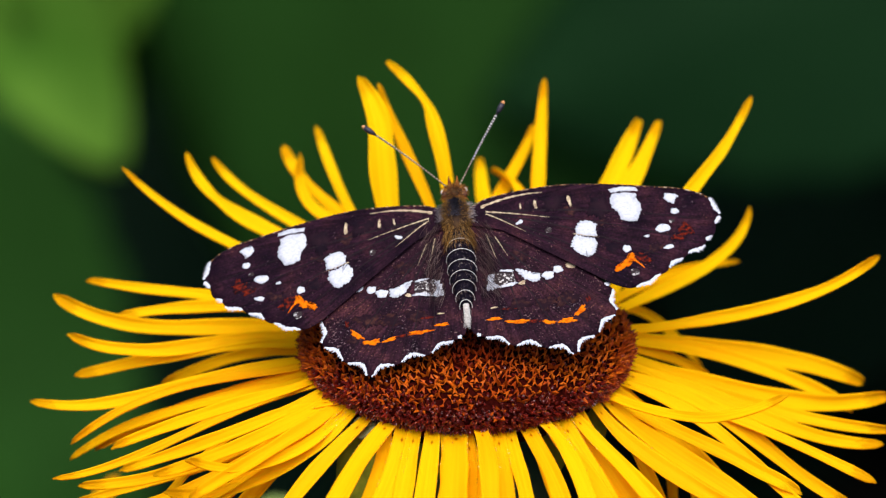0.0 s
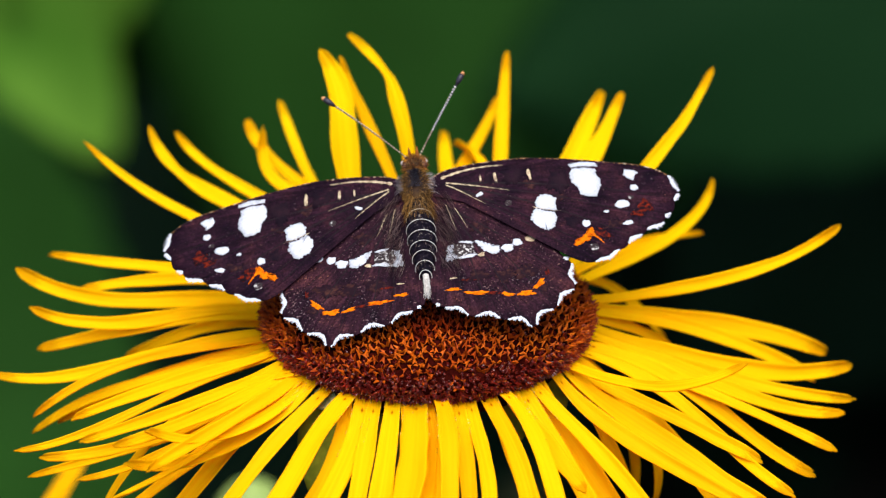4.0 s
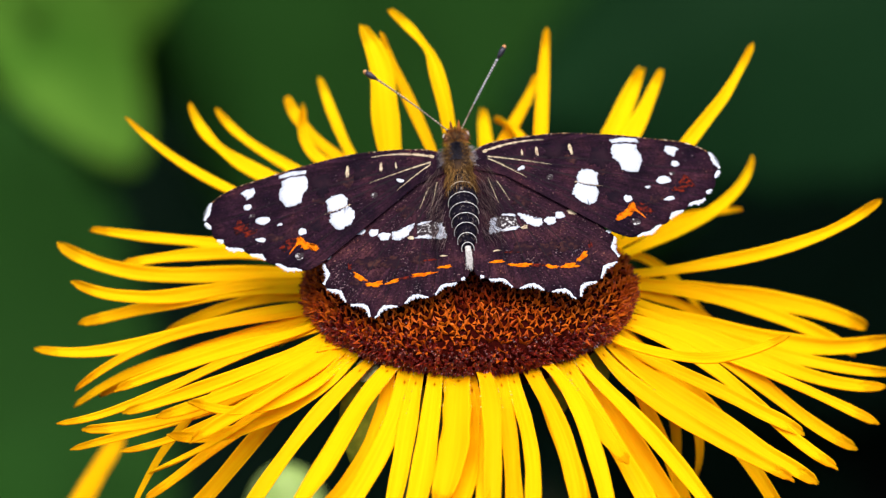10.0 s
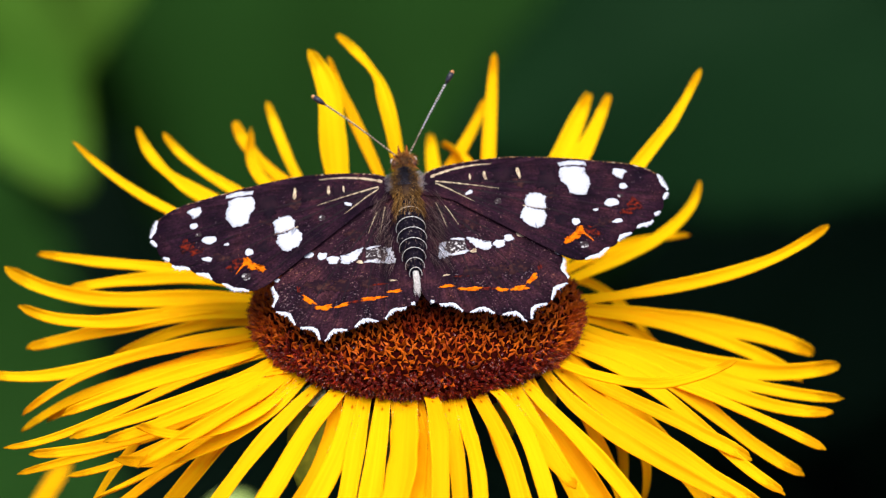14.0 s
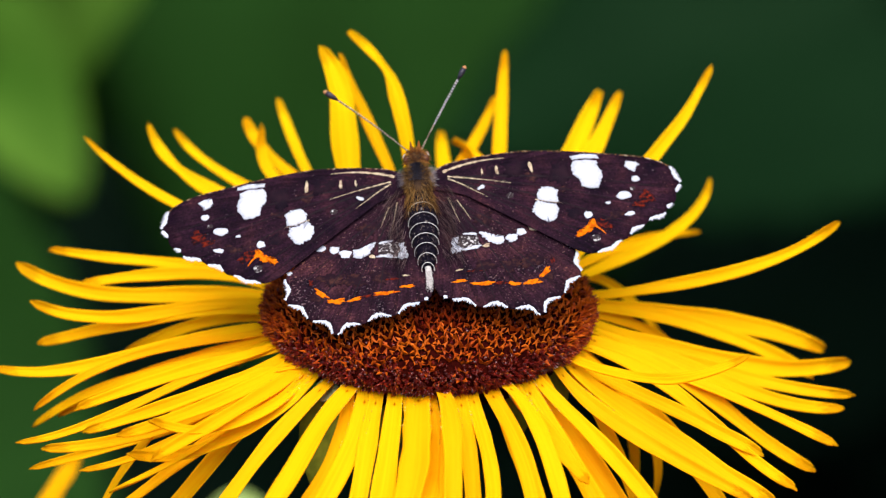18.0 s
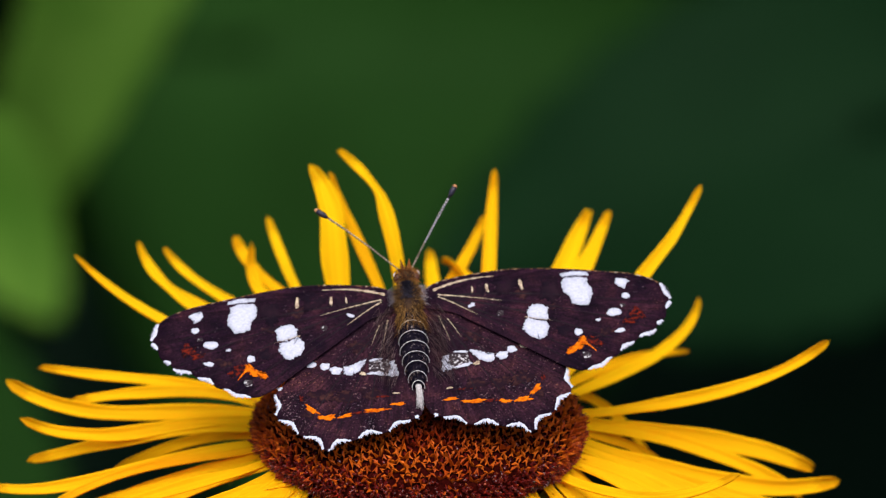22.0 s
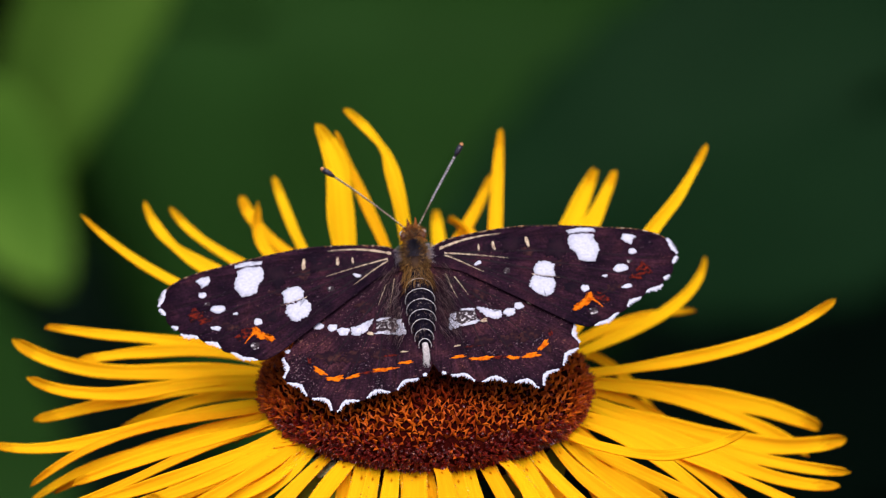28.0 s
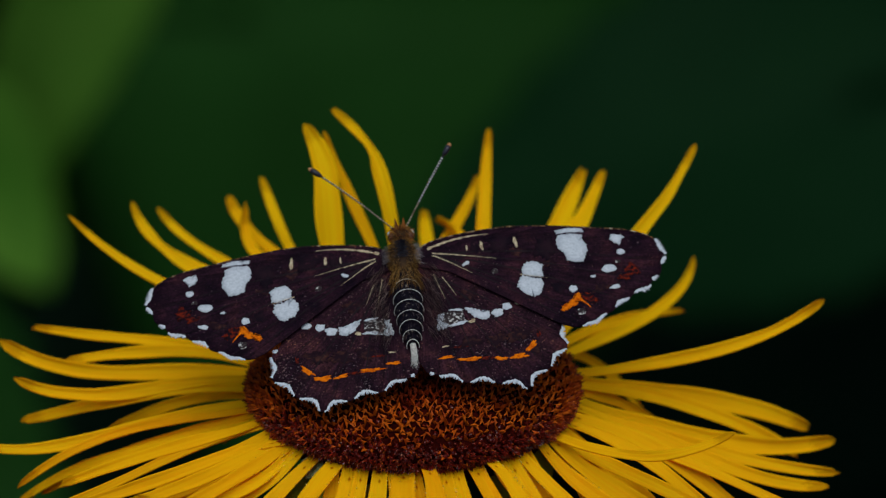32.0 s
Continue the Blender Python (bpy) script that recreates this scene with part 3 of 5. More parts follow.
ray_petal(-171, 17.8, -22, -11, 0.7, -0.4, 0.85, -38)
ray_petal(172, 18.54, -10.19, -0.04, 0.95, -0.43, 1.09, -52, 0.23, -0.16, 0.08, 0.21)
ray_petal(168, 18.53, 3.14, 8.24, -1.06, -0.44, 0.99, -46, 0.86, -0.33, -0.35, 0.59)
ray_petal(162, 20.54, 4.63, 6.31, -1.35, -0.64, 1.17, -48, 0.58, -0.56, -0.24)
ray_petal(156, 16.1, 0.89, 13.7, 1.03, -0.76, 0.9, -46, 0.2, -0.2, -0.18, 0.08)
ray_petal(150, 19.96, 1.89, 12.87, 0.77, 0.02, 0.82, -34, 0.15, -0.16, -0, -0.32)
ray_petal(178, 15.09, -22.92, -27.37, 1.07, -0.57, 0.89, -60, 0.12, -0.13, -0.04, -0.06)


def pollen():
    """Crumbs of pollen that cling to the edges of the claws."""
    bm = bmesh.new()
    for p, size in POLLEN:
        bmesh.ops.create_icosphere(bm, subdivisions=1, radius=size, matrix=Matrix.Translation(p))
    tagged(part("pollen", bm, POLLEN_GRAIN, flower), kind="stuff")


pollen()


# the disc: a dark cushion crowded with tubular florets
DOME_R, DOME_TOP, DOME_MID, DOME_LOW = 11.4, 3.1, 1.3, 2.7


def profile(th):
    """Radius and height of the cushion at the angle th from its top; it bulges over the rim."""
    return DOME_R * math.sin(th), DOME_MID + (DOME_TOP if th < math.pi / 2 else DOME_LOW) * math.cos(th)


def dome(r):
    return DOME_MID + DOME_TOP * math.sqrt(max(0, 1 - (r / DOME_R) ** 2))


def cushion(parent, scale=1.0):
    bm = bmesh.new()
    rings = []
    for i in range(1, 20):
        r, z = profile(radians(115) * i / 19)
        rings.append([bm.verts.new((scale * r * math.cos(k * math.tau / 48), scale * r * math.sin(k * math.tau / 48), scale * z)) for k in range(48)])
    for r, z in ((9.6, -1.6), (4.0, -4.2)):
        rings.append([bm.verts.new((scale * r * math.cos(k * math.tau / 48), scale * r * math.sin(k * math.tau / 48), scale * z)) for k in range(48)])
    top = bm.verts.new((0, 0, scale * profile(0)[1]))
    for k in range(48):
        bm.faces.new((top, rings[0][k], rings[0][(k + 1) % 48]))
        for r0, r1 in zip(rings, rings[1:]):
            bm.faces.new((r0[k], r1[k], r1[(k + 1) % 48], r0[(k + 1) % 48]))
    bm.faces.new(rings[-1][::-1])
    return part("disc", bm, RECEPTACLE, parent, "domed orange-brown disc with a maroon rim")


def open_floret(seed):
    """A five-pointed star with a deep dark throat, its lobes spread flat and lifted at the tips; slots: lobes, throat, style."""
    rnd = random.Random(seed)
    bm = bmesh.new()
    low, gap, ridge, point = [], [], [], []
    for k in range(5):
        a = k * math.tau / 5 + rnd.uniform(-0.14, 0.14)
        low.append(bm.verts.new((0.2 * math.cos(a), 0.2 * math.sin(a), -0.95)))
        g = rnd.uniform(0.36, 0.44)
        gap.append(bm.verts.new((g * math.cos(a + 0.63), g * math.sin(a + 0.63), rnd.uniform(-0.12, 0.08))))
        e = rnd.uniform(0.68, 0.92)
        z = rnd.uniform(0.3, 0.85)
        ridge.append(bm.verts.new((0.42 * math.cos(a), 0.42 * math.sin(a), 0.06 + 0.4 * z)))
        point.append(bm.verts.new((e * math.cos(a), e * math.sin(a), z)))
    deep = bm.verts.new((0, 0, -0.9))
    for k in range(5):
        bm.faces.new((low[k], low[(k + 1) % 5], gap[k]))
        bm.faces.new((low[k], gap[k], point[k]))
        bm.faces.new((low[k], point[k], gap[k - 1]))
        bm.faces.new((gap[k - 1], point[k], ridge[k]))
        bm.faces.new((point[k], gap[k], ridge[k]))
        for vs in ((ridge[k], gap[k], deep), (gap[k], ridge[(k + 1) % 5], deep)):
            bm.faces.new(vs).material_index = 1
    if seed % 3:
        # forked style standing in the mouth
        for sx in (-1, 1):
            n0 = len(bm.faces)
            tube(bm, [(0, 0, -0.6), (0.04 * sx, 0.02, -0.05), (0.15 * sx, 0.06, 0.12)], [0.09, 0.08, 0.07], 5)
            bm.faces.ensure_lookup_table()
            for f in bm.faces[n0:]:
                f.material_index = 2
    return bm


def bud_floret(seed):
    """A closed floret: a short column that ends in a few blunt lobes."""
    rnd = random.Random(seed)
    bm = bmesh.new()
    tube(bm, [(0, 0, -0.7), (0, 0, 0.25), (0, 0, 0.45)], [0.2, 0.22, 0.12], 5)
    for k in range(4):
        a = k * math.tau / 4 + rnd.uniform(-0.5, 0.5)
        d = Vector((math.cos(a), math.sin(a), 0))
        top = rnd.uniform(0.45, 0.85)
        lean = rnd.uniform(0.10, 0.36)
        tube(bm, [d * 0.1 + Vector((0, 0, 0.05)), d * (0.14 + 0.5 * lean) + Vector((0, 0, 0.6 * top)), d * (0.12 + lean) + Vector((0, 0, top))], [0.10, rnd.uniform(0.12, 0.17), 0.05], 5)
    return bm


def mesh_of(name, bm, mats):
    me = bpy.data.meshes.new(name)
    for v in bm.verts:
        v.co *= MM
    bm.to_mesh(me)
    bm.free()
    for one in mats:
        me.materials.append(one)
    return me


def florets(disc, count=2400, single=300, scale=1.0):
    rnd = random.Random(5)
    opened = [mesh_of("floret", open_floret(q), (FLORET, THROAT_SHADE, BUD)) for q in (1, 3, 4, 6)]
    inner = [mesh_of("floret", open_floret(q), (FLORET_IN_SHADE, THROAT_SHADE, BUD)) for q in (7, 9, 10)]
    buds = [mesh_of("floret_bud", bud_floret(q), (BUD,)) for q in (1, 2, 3)]
    russet = [mesh_of("floret_bud", bud_floret(q), (BUD_RUSSET,)) for q in (4, 5)]
    ths = [radians(113) * i / 400 for i in range(401)]
    area = np.cumsum([0.0] + [profile(t1)[0] * math.hypot(profile(t1)[0] - profile(t0)[0], profile(t1)[1] - profile(t0)[1]) for t0, t1 in zip(ths, ths[1:])])
    spots = []
    # open florets over the dome, crowded buds along the rim
    wide = [(i + 0.5) / (count * 0.32) for i in range(int(count * 0.32))]
    close = [(i + 0.5) / (count * 4) for i in range(count * 4)]
    for i, (f, rim) in enumerate([(f, False) for f in wide] + [(f, True) for f in close]):
        th = float(np.interp((f if rim else f ** 1.4) * area[-1], area, ths))
        r, z = profile(th)
        u = r + rnd.uniform(-0.6, 0.6) + (2 if th > 1.45 else 0)
        a = i * 2.399963 + rnd.uniform(-0.03, 0.03)
        flank = math.sin(a) > -0.5 + 0.25 * noise.noise(Vector((a % math.tau * 3, th * 4, 5.1)))
        if rim != (u > 11.0 + 0.5 * max(0.0, math.cos(a - 0.4))):
            continue
        r1, z1 = profile(th + 0.01)
        slope = math.atan2(-(z1 - z), r1 - r)
        p = Vector((r * math.cos(a), r * math.sin(a), z))
        tilt = slope * (0.8 if rim else 0.92) + rnd.uniform(-0.32, 0.32) * (1.0 if rim else 0.6)
        turn = Matrix.Rotation(a, 4, "Z") @ Matrix.Rotation(tilt, 4, "Y") @ Matrix.Rotation(rnd.uniform(-0.25, 0.25), 4, "X") @ Matrix.Rotation(rnd.uniform(0, 6.28), 4, "Z")
        me = rnd.choice(russet if flank else buds) if rim else rnd.choice(opened) if u > 7.2 + 1.6 * noise.noise(Vector((a % math.tau * 2, th * 4, 2.2))) else rnd.choice(inner)
        size = (rnd.uniform(0.30, 0.54) if me in buds + russet else rnd.uniform(0.78, 0.98) * (0.62 + 0.38 * min(1.0, r / 9.5))) * scale
        m = Matrix.Translation(p * MM * scale) @ turn @ Matrix.Diagonal((size, size, size * (rnd.uniform(1.4, 2.1) if me in russet else rnd.uniform(0.9, 1.5) if me in buds else rnd.uniform(0.9, 1.3)), 1))
        spots.append((p.y, me, m))
    spots.sort(key=lambda s: s[0])
    # the foremost florets and buds are pieces of their own, the rest is joined
    tips = [q for q in spots if q[1] in buds + russet]
    stars = [q for q in spots if q[1] not in buds + russet]
    for _, me, m in tips[:single] + stars[:single]:
        ob = new(me.name.split(".")[0], me)
        ob.parent = disc
        ob.matrix_local = m
    spots = tips[single:] + stars[single:]
    for mats, names in (((FLORET, THROAT_SHADE, BUD), opened), ((FLORET_IN_SHADE, THROAT_SHADE, BUD), inner), ((BUD,), buds), ((BUD_RUSSET,), russet)):
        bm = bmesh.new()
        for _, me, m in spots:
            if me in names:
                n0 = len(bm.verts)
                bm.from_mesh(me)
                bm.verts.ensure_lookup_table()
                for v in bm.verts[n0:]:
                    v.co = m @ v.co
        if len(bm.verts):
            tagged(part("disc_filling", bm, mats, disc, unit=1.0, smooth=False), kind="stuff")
        else:
            bm.free()


disc = cushion(flower)
florets(disc)


def bract(parent, az, length, width, droop, r0=8.5, z0=-1.4, mat=None, bend=-0.8):
    a = radians(az)
    out, tan = Vector((math.cos(a), math.sin(a), 0)), Vector((-math.sin(a), math.cos(a), 0))
    rows = []
    for i in range(10):
        s = i / 9
        ang = radians(droop) + bend * s * 0.6
        p = out * (r0 + length * s * math.cos(ang)) + Vector((0, 0, z0 + length * s * math.sin(ang)))
        nrm = (Vector((0, 0, 1)) * math.cos(ang) - out * math.sin(ang)).normalized()
        w = width * (0.75 + 0.6 * math.sin(min(1, s * 1.2) * 2.2) * 0.6) * (1 - s ** 3 * 0.9)
        rows.append([((p + tan * w * 0.5 * u + nrm * 0.12 * w * u * u), nrm) for u in (-1, -0.5, 0, 0.5, 1)])
    bm = bmesh.new()
    sheet(bm, rows, 0.2)
    part("bract", bm, mat or BRACT, parent)


for i in range(13):
    bract(flower, i * 27.7 + 4, 3.4 + (i * 7 % 4) * 0.4, 3.0, -30 - (i * 5 % 3) * 14)
for az, ln, w, dr in ((-128, 7.4, 4.4, -24), (-36, 6.0, 3.2, -48), (3, 5.0, 3.2, -12), (176, 5.5, 3.4, 4)):
    bract(flower, az, ln, w, dr)
# short woolly scales that show between the claws
for az, w in ((-130, 1.8), (-56, 1.5)):
    bract(flower, az, 1.5, w, -34, r0=10.5, z0=-0.35, mat=WOOL, bend=-0.3)

bm = bmesh.new()
stem_pts = [(0, 0, -3.6), (-1.2, 0.2, -8), (-3.6, 0.5, -14), (-6.0, 1.0, -22), (-9, 3, -45), (-14, 8, -120), (-17, 10, -280), (-12, 12, -470), (-5, 14, -655)]
tube(bm, stem_pts, [3.6, 2.0, 1.7, 1.7, 1.8, 2.2, 2.8, 3.4, 4.0], 12)
part("stem", bm, STEM, flower, "olive hairy stalk")


# ---- butterfly ----
BUTTERFLY = pose(-0.00082, 0.0010, 0.01056, 27.87, -5.34, 2.73)
butterfly = thing("butterfly", BUTTERFLY, "dark brown butterfly with white bands resting on the flower, wings spread", "butterfly")
HINGE = 0.9


def smooth_line(points, steps=8, closed=False):
    """A Catmull-Rom curve through the points."""
    out = []
    n = len(points)
    for i in range(n if closed else n - 1):
        p = [Vector((*points[(i + k) % n if closed else max(0, min(n - 1, i + k))], 0)) for k in (-1, 0, 1, 2)]
        for j in range(steps):
            u = j / steps
            out.append(0.5 * (2 * p[1] + (p[2] - p[0]) * u + (2 * p[0] - 5 * p[1] + 4 * p[2] - p[3]) * u * u + (3 * p[1] - p[0] - 3 * p[2] + p[3]) * u ** 3))
    if not closed:
        out.append(Vector((*points[-1], 0)))
    return out


def fore_height(x, y):
    return 0.12 + 0.012 * x - 0.0022 * x * x + 0.06 * math.sin(math.atan2(y - 0.6, x + 1.2) * 22) * min(1, x / 5)


def hind_height(x, y):
    r = math.hypot(x, y)
    return -0.05 - 0.0016 * r * r + 0.05 * math.sin(math.atan2(y, x + 0.8) * 16) * min(1, r / 5)


FORE_FRONT = [(-0.3, 0.7), (1.0, 1.5), (2.6, 1.88), (4.7, 2.2), (6.6, 2.35), (8.7, 2.2), (10.7, 1.95), (12.7, 1.65), (14.75, 1.35), (16.1, 0.9), (16.8, 0.45)]
FORE_OUTER = [(16.8, 0.45), (17.25, -0.3), (17.4, -0.95), (17.1, -2.1), (16.5, -3.15), (15.7, -3.95), (14.8, -4.35), (13.7, -5.1), (12.9, -5.85), (12.0, -6.5), (11.1, -6.85), (10.3, -6.85)]
FORE_BACK = [(10.3, -6.85), (9.4, -6.45), (8.5, -5.8), (5.5, -3.6), (2.5, -1.4), (-0.2, -0.5)]
HIND_FRONT = [(-0.3, 0.0), (3.0, -0.6), (6.5, -2.6)]
HIND_OUTER = [(8.4, -5.0), (9.1, -5.95), (9.5, -6.7), (9.6, -7.6), (9.4, -8.5), (8.8, -9.3), (7.9, -10.1), (7.0, -10.95), (6.3, -11.6), (5.3, -11.3), (4.0, -10.9), (2.6, -10.7), (1.3, -10.35), (0.3, -9.9), (-0.5, -9.5)]
HIND_BACK = [(-0.5, -9.5), (-1.05, -7.8), (-0.75, -5.5), (-0.55, -3.0), (-0.3, 0.0)]


def margin(points, waves, depth, phase=0.0):
    """The scalloped outer edge: the line pushed in and out between the vein ends. Gives points with their wave."""
    line = smooth_line(points, 14)
    run = [0.0]
    for p, q in zip(line, line[1:]):
        run.append(run[-1] + (q - p).length)
    out = []
    for i, p in enumerate(line):
        d = (line[min(i + 1, len(line) - 1)] - line[max(i - 1, 0)]).normalized()
        inward = Vector((d.y, -d.x, 0))
        s = run[i] / run[-1]
        wv = 0.5 - 0.5 * math.cos(math.tau * (s * waves + phase))
        out.append((p + inward * depth * wv * min(1, s * 8, (1 - s) * 8), inward, wv, s))
    return out


def wing_mesh(outline, root, height, side):
    bm = bmesh.new()
    uv = bm.loops.layers.uv.verify()
    rings = 12
    n = len(outline)
    tops, lows, spot = [], [], {}
    for j in range(1, rings + 1):
        f = (j / rings) ** 0.8
        for store, dz in ((tops, 0.03), (lows, -0.03)):
            ring = []
            for i, p in enumerate(outline):
                x, y = root.x + (p.x - root.x) * f, root.y + (p.y - root.y) * f
                ring.append(bm.verts.new((side * x, y, height(x, y) + dz)))
                spot[ring[-1]] = (i / n, f)
            store.append(ring)
    for store, sgn, dz in ((tops, 1, 0.03), (lows, -1, -0.03)):
        c = bm.verts.new((side * root.x, root.y, height(root.x, root.y) + dz))
        spot[c] = (0, 0)
        for i in range(n):
            k = (i + 1) % n
            bm.faces.new((c, store[0][i], store[0][k])[::-sgn * side])
            for r0, r1 in zip(store, store[1:]):
                bm.faces.new((r0[i], r1[i], r1[k], r0[k])[::-sgn * side])
    for i in range(n):
        k = (i + 1) % n
        bm.faces.new((tops[-1][i], lows[-1][i], lows[-1][k], tops[-1][k]))
    bmesh.ops.recalc_face_normals(bm, faces=bm.faces)
    for face in bm.faces:
        for loop in face.loops:
            loop[uv].uv = spot[loop.vert]
    return bm


def patch_of(edge, cx, cy, height, side, lift):
    """A thin patch of coloured scales on the wing within an edge line round its middle."""
    bm = bmesh.new()
    n = len(edge)
    rings = []
    for f in (0.5, 1.0):
        ring = []
        for px, py in edge:
            x, y = cx + (px - cx) * f, cy + (py - cy) * f
            ring.append(bm.verts.new((side * x, y, height(x, y) + lift)))
        rings.append(ring)
    c = bm.verts.new((side * cx, cy, height(cx, cy) + lift))
    skirt = [bm.verts.new(v.co - Vector((0, 0, lift - 0.02))) for v in rings[1]]
    for i in range(n):
        k = (i + 1) % n
        bm.faces.new((c, rings[0][i], rings[0][k]))
        bm.faces.new((rings[0][i], rings[1][i], rings[1][k], rings[0][k]))
        bm.faces.new((rings[1][i], skirt[i], skirt[k], rings[1][k]))
    bmesh.ops.recalc_face_normals(bm, faces=bm.faces)
    return bm


def patch_mesh(x, y, a, b, turn, height, side, seed, square=2.6, ragged=0.10, lift=0.045):
    """A rounded block of scales with a ragged edge."""
    rnd = random.Random(seed)
    n = 60
    ph = [rnd.uniform(0, 6.28) for _ in range(4)]
    edge = []
    for i in range(n):
        t = i * math.tau / n
        c, s = math.cos(t), math.sin(t)
        r = (abs(c) ** square + abs(s) ** square) ** (-1 / square)
        r *= 1 + ragged * (math.sin(3 * t + ph[0]) * 0.5 + math.sin(5 * t + ph[1]) * 0.4) + rnd.uniform(-0.6, 0.6) * ragged
        u, v, w = a * r * c, b * r * s, radians(turn)
        edge.append((x + u * math.cos(w) - v * math.sin(w), y + u * math.sin(w) + v * math.cos(w)))
    return patch_of(edge, x, y, height, side, lift)


def block_mesh(corners, height, side, seed, frayed=0.06, lift=0.045):
    """A block of scales with the given corners, slightly rounded, the scales along its edge standing out singly."""
    rnd = random.Random(seed)
    line = [Vector((*c, 0)) for c in corners]
    edge = []
    for p, q in zip(line, line[1:] + line[:1]):
        k = max(1, round((q - p).length / 0.07))
        out = Vector(((q - p).y, -(q - p).x, 0)).normalized()
        for j in range(k):
            e = p.lerp(q, j / k) + out * rnd.uniform(-frayed, frayed)
            edge.append((e.x, e.y))
    cx, cy = sum(p[0] for p in corners) / len(corners), sum(p[1] for p in corners) / len(corners)
    return patch_of(edge, cx, cy, height, side, lift)


def streak_mesh(x0, y0, x1, y1, w, height, side, bow=0.0, lift=0.05):
    bm = bmesh.new()
    n = 22
    d = Vector((x1 - x0, y1 - y0))
    q = Vector((-d.y, d.x)).normalized()
    left, right = [], []
    for i in range(n + 1):
        s = i / n
        p = Vector((x0, y0)) + d * s + q * bow * 4 * s * (1 - s)
        h = 0.5 * w * (1 - 0.75 * s) * (1 + 0.32 * math.sin(i * 2.3 + x0 * 7) + 0.2 * math.sin(i * 5.1 + y1))
        for store, sg in ((left, 1), (right, -1)):
            e = p + q * h * sg
            store.append(bm.verts.new((side * e.x, e.y, height(e.x, e.y) + lift)))
    for i in range(n):
        bm.faces.new((left[i], left[i + 1], right[i + 1], right[i]))
    bmesh.ops.recalc_face_normals(bm, faces=bm.faces)
    return bm


def fringe_meshes(edge, height, side, width, threshold, seed, spans=()):
    """White lunules along the edge, one mesh for each hollow between two vein ends, with a frayed outer side."""
    rnd = random.Random(seed)
    runs, cur = [[e for e in edge if a <= e[3] <= b] for a, b in spans], []
    for e in edge:
        if spans:
            break
        if e[2] > threshold:
            cur.append(e)
        elif cur:
            runs.append(cur)
            cur = []
    if cur:
        runs.append(cur)
    out = []
    for run in runs:
        if len(run) < 3:
            continue
        bm = bmesh.new()
        span = sum((q[0] - p[0]).length for p, q in zip(run, run[1:]))
        m = max(4, round(span / 0.055))
        at = [0.0]
        for p, q in zip(run, run[1:]):
            at.append(at[-1] + (q[0] - p[0]).length / span)
        a, b = [], []
        for i in range(m + 1):
            px, py, ix, iy = (float(np.interp(i / m, at, c)) for c in zip(*[(e[0].x, e[0].y, e[1].x, e[1].y) for e in run]))
            arch = math.sin(math.pi * (i + 0.6) / (m + 1.2))
            w = width * (0.25 + 0.75 * arch) * rnd.uniform(0.5, 1.35)
            tip = (rnd.uniform(0.16, 0.34) if i % 2 else rnd.uniform(-0.02, 0.06)) * (0.5 + 0.5 * arch)
            slant = rnd.uniform(-0.05, 0.05)
            a.append(bm.verts.new((side * (px - ix * tip + iy * slant), py - iy * tip - ix * slant, height(px, py) + 0.05)))
            b.append(bm.verts.new((side * (px + ix * w), py + iy * w, height(px + ix * w, py + iy * w) + 0.055)))
        for i in range(m):
            bm.faces.new((a[i], a[i + 1], b[i + 1], b[i]))
        bmesh.ops.recalc_face_normals(bm, faces=bm.faces)
        out.append(bm)
    return out


FORE_EDGE = margin(FORE_OUTER, 7, 0.16)
HIND_EDGE = margin(HIND_OUTER, 7, 0.40, 0.3)
FORE_LINE = [v for v in smooth_line(FORE_FRONT, 8)] + [e[0] for e in FORE_EDGE[1:]] + smooth_line(FORE_BACK, 8)[1:-1]
HIND_LINE = smooth_line(HIND_FRONT + [tuple(HIND_EDGE[0][0].xy)], 8) + [v[0] for v in HIND_EDGE[1:]] + smooth_line(HIND_BACK, 8)[1:-1]


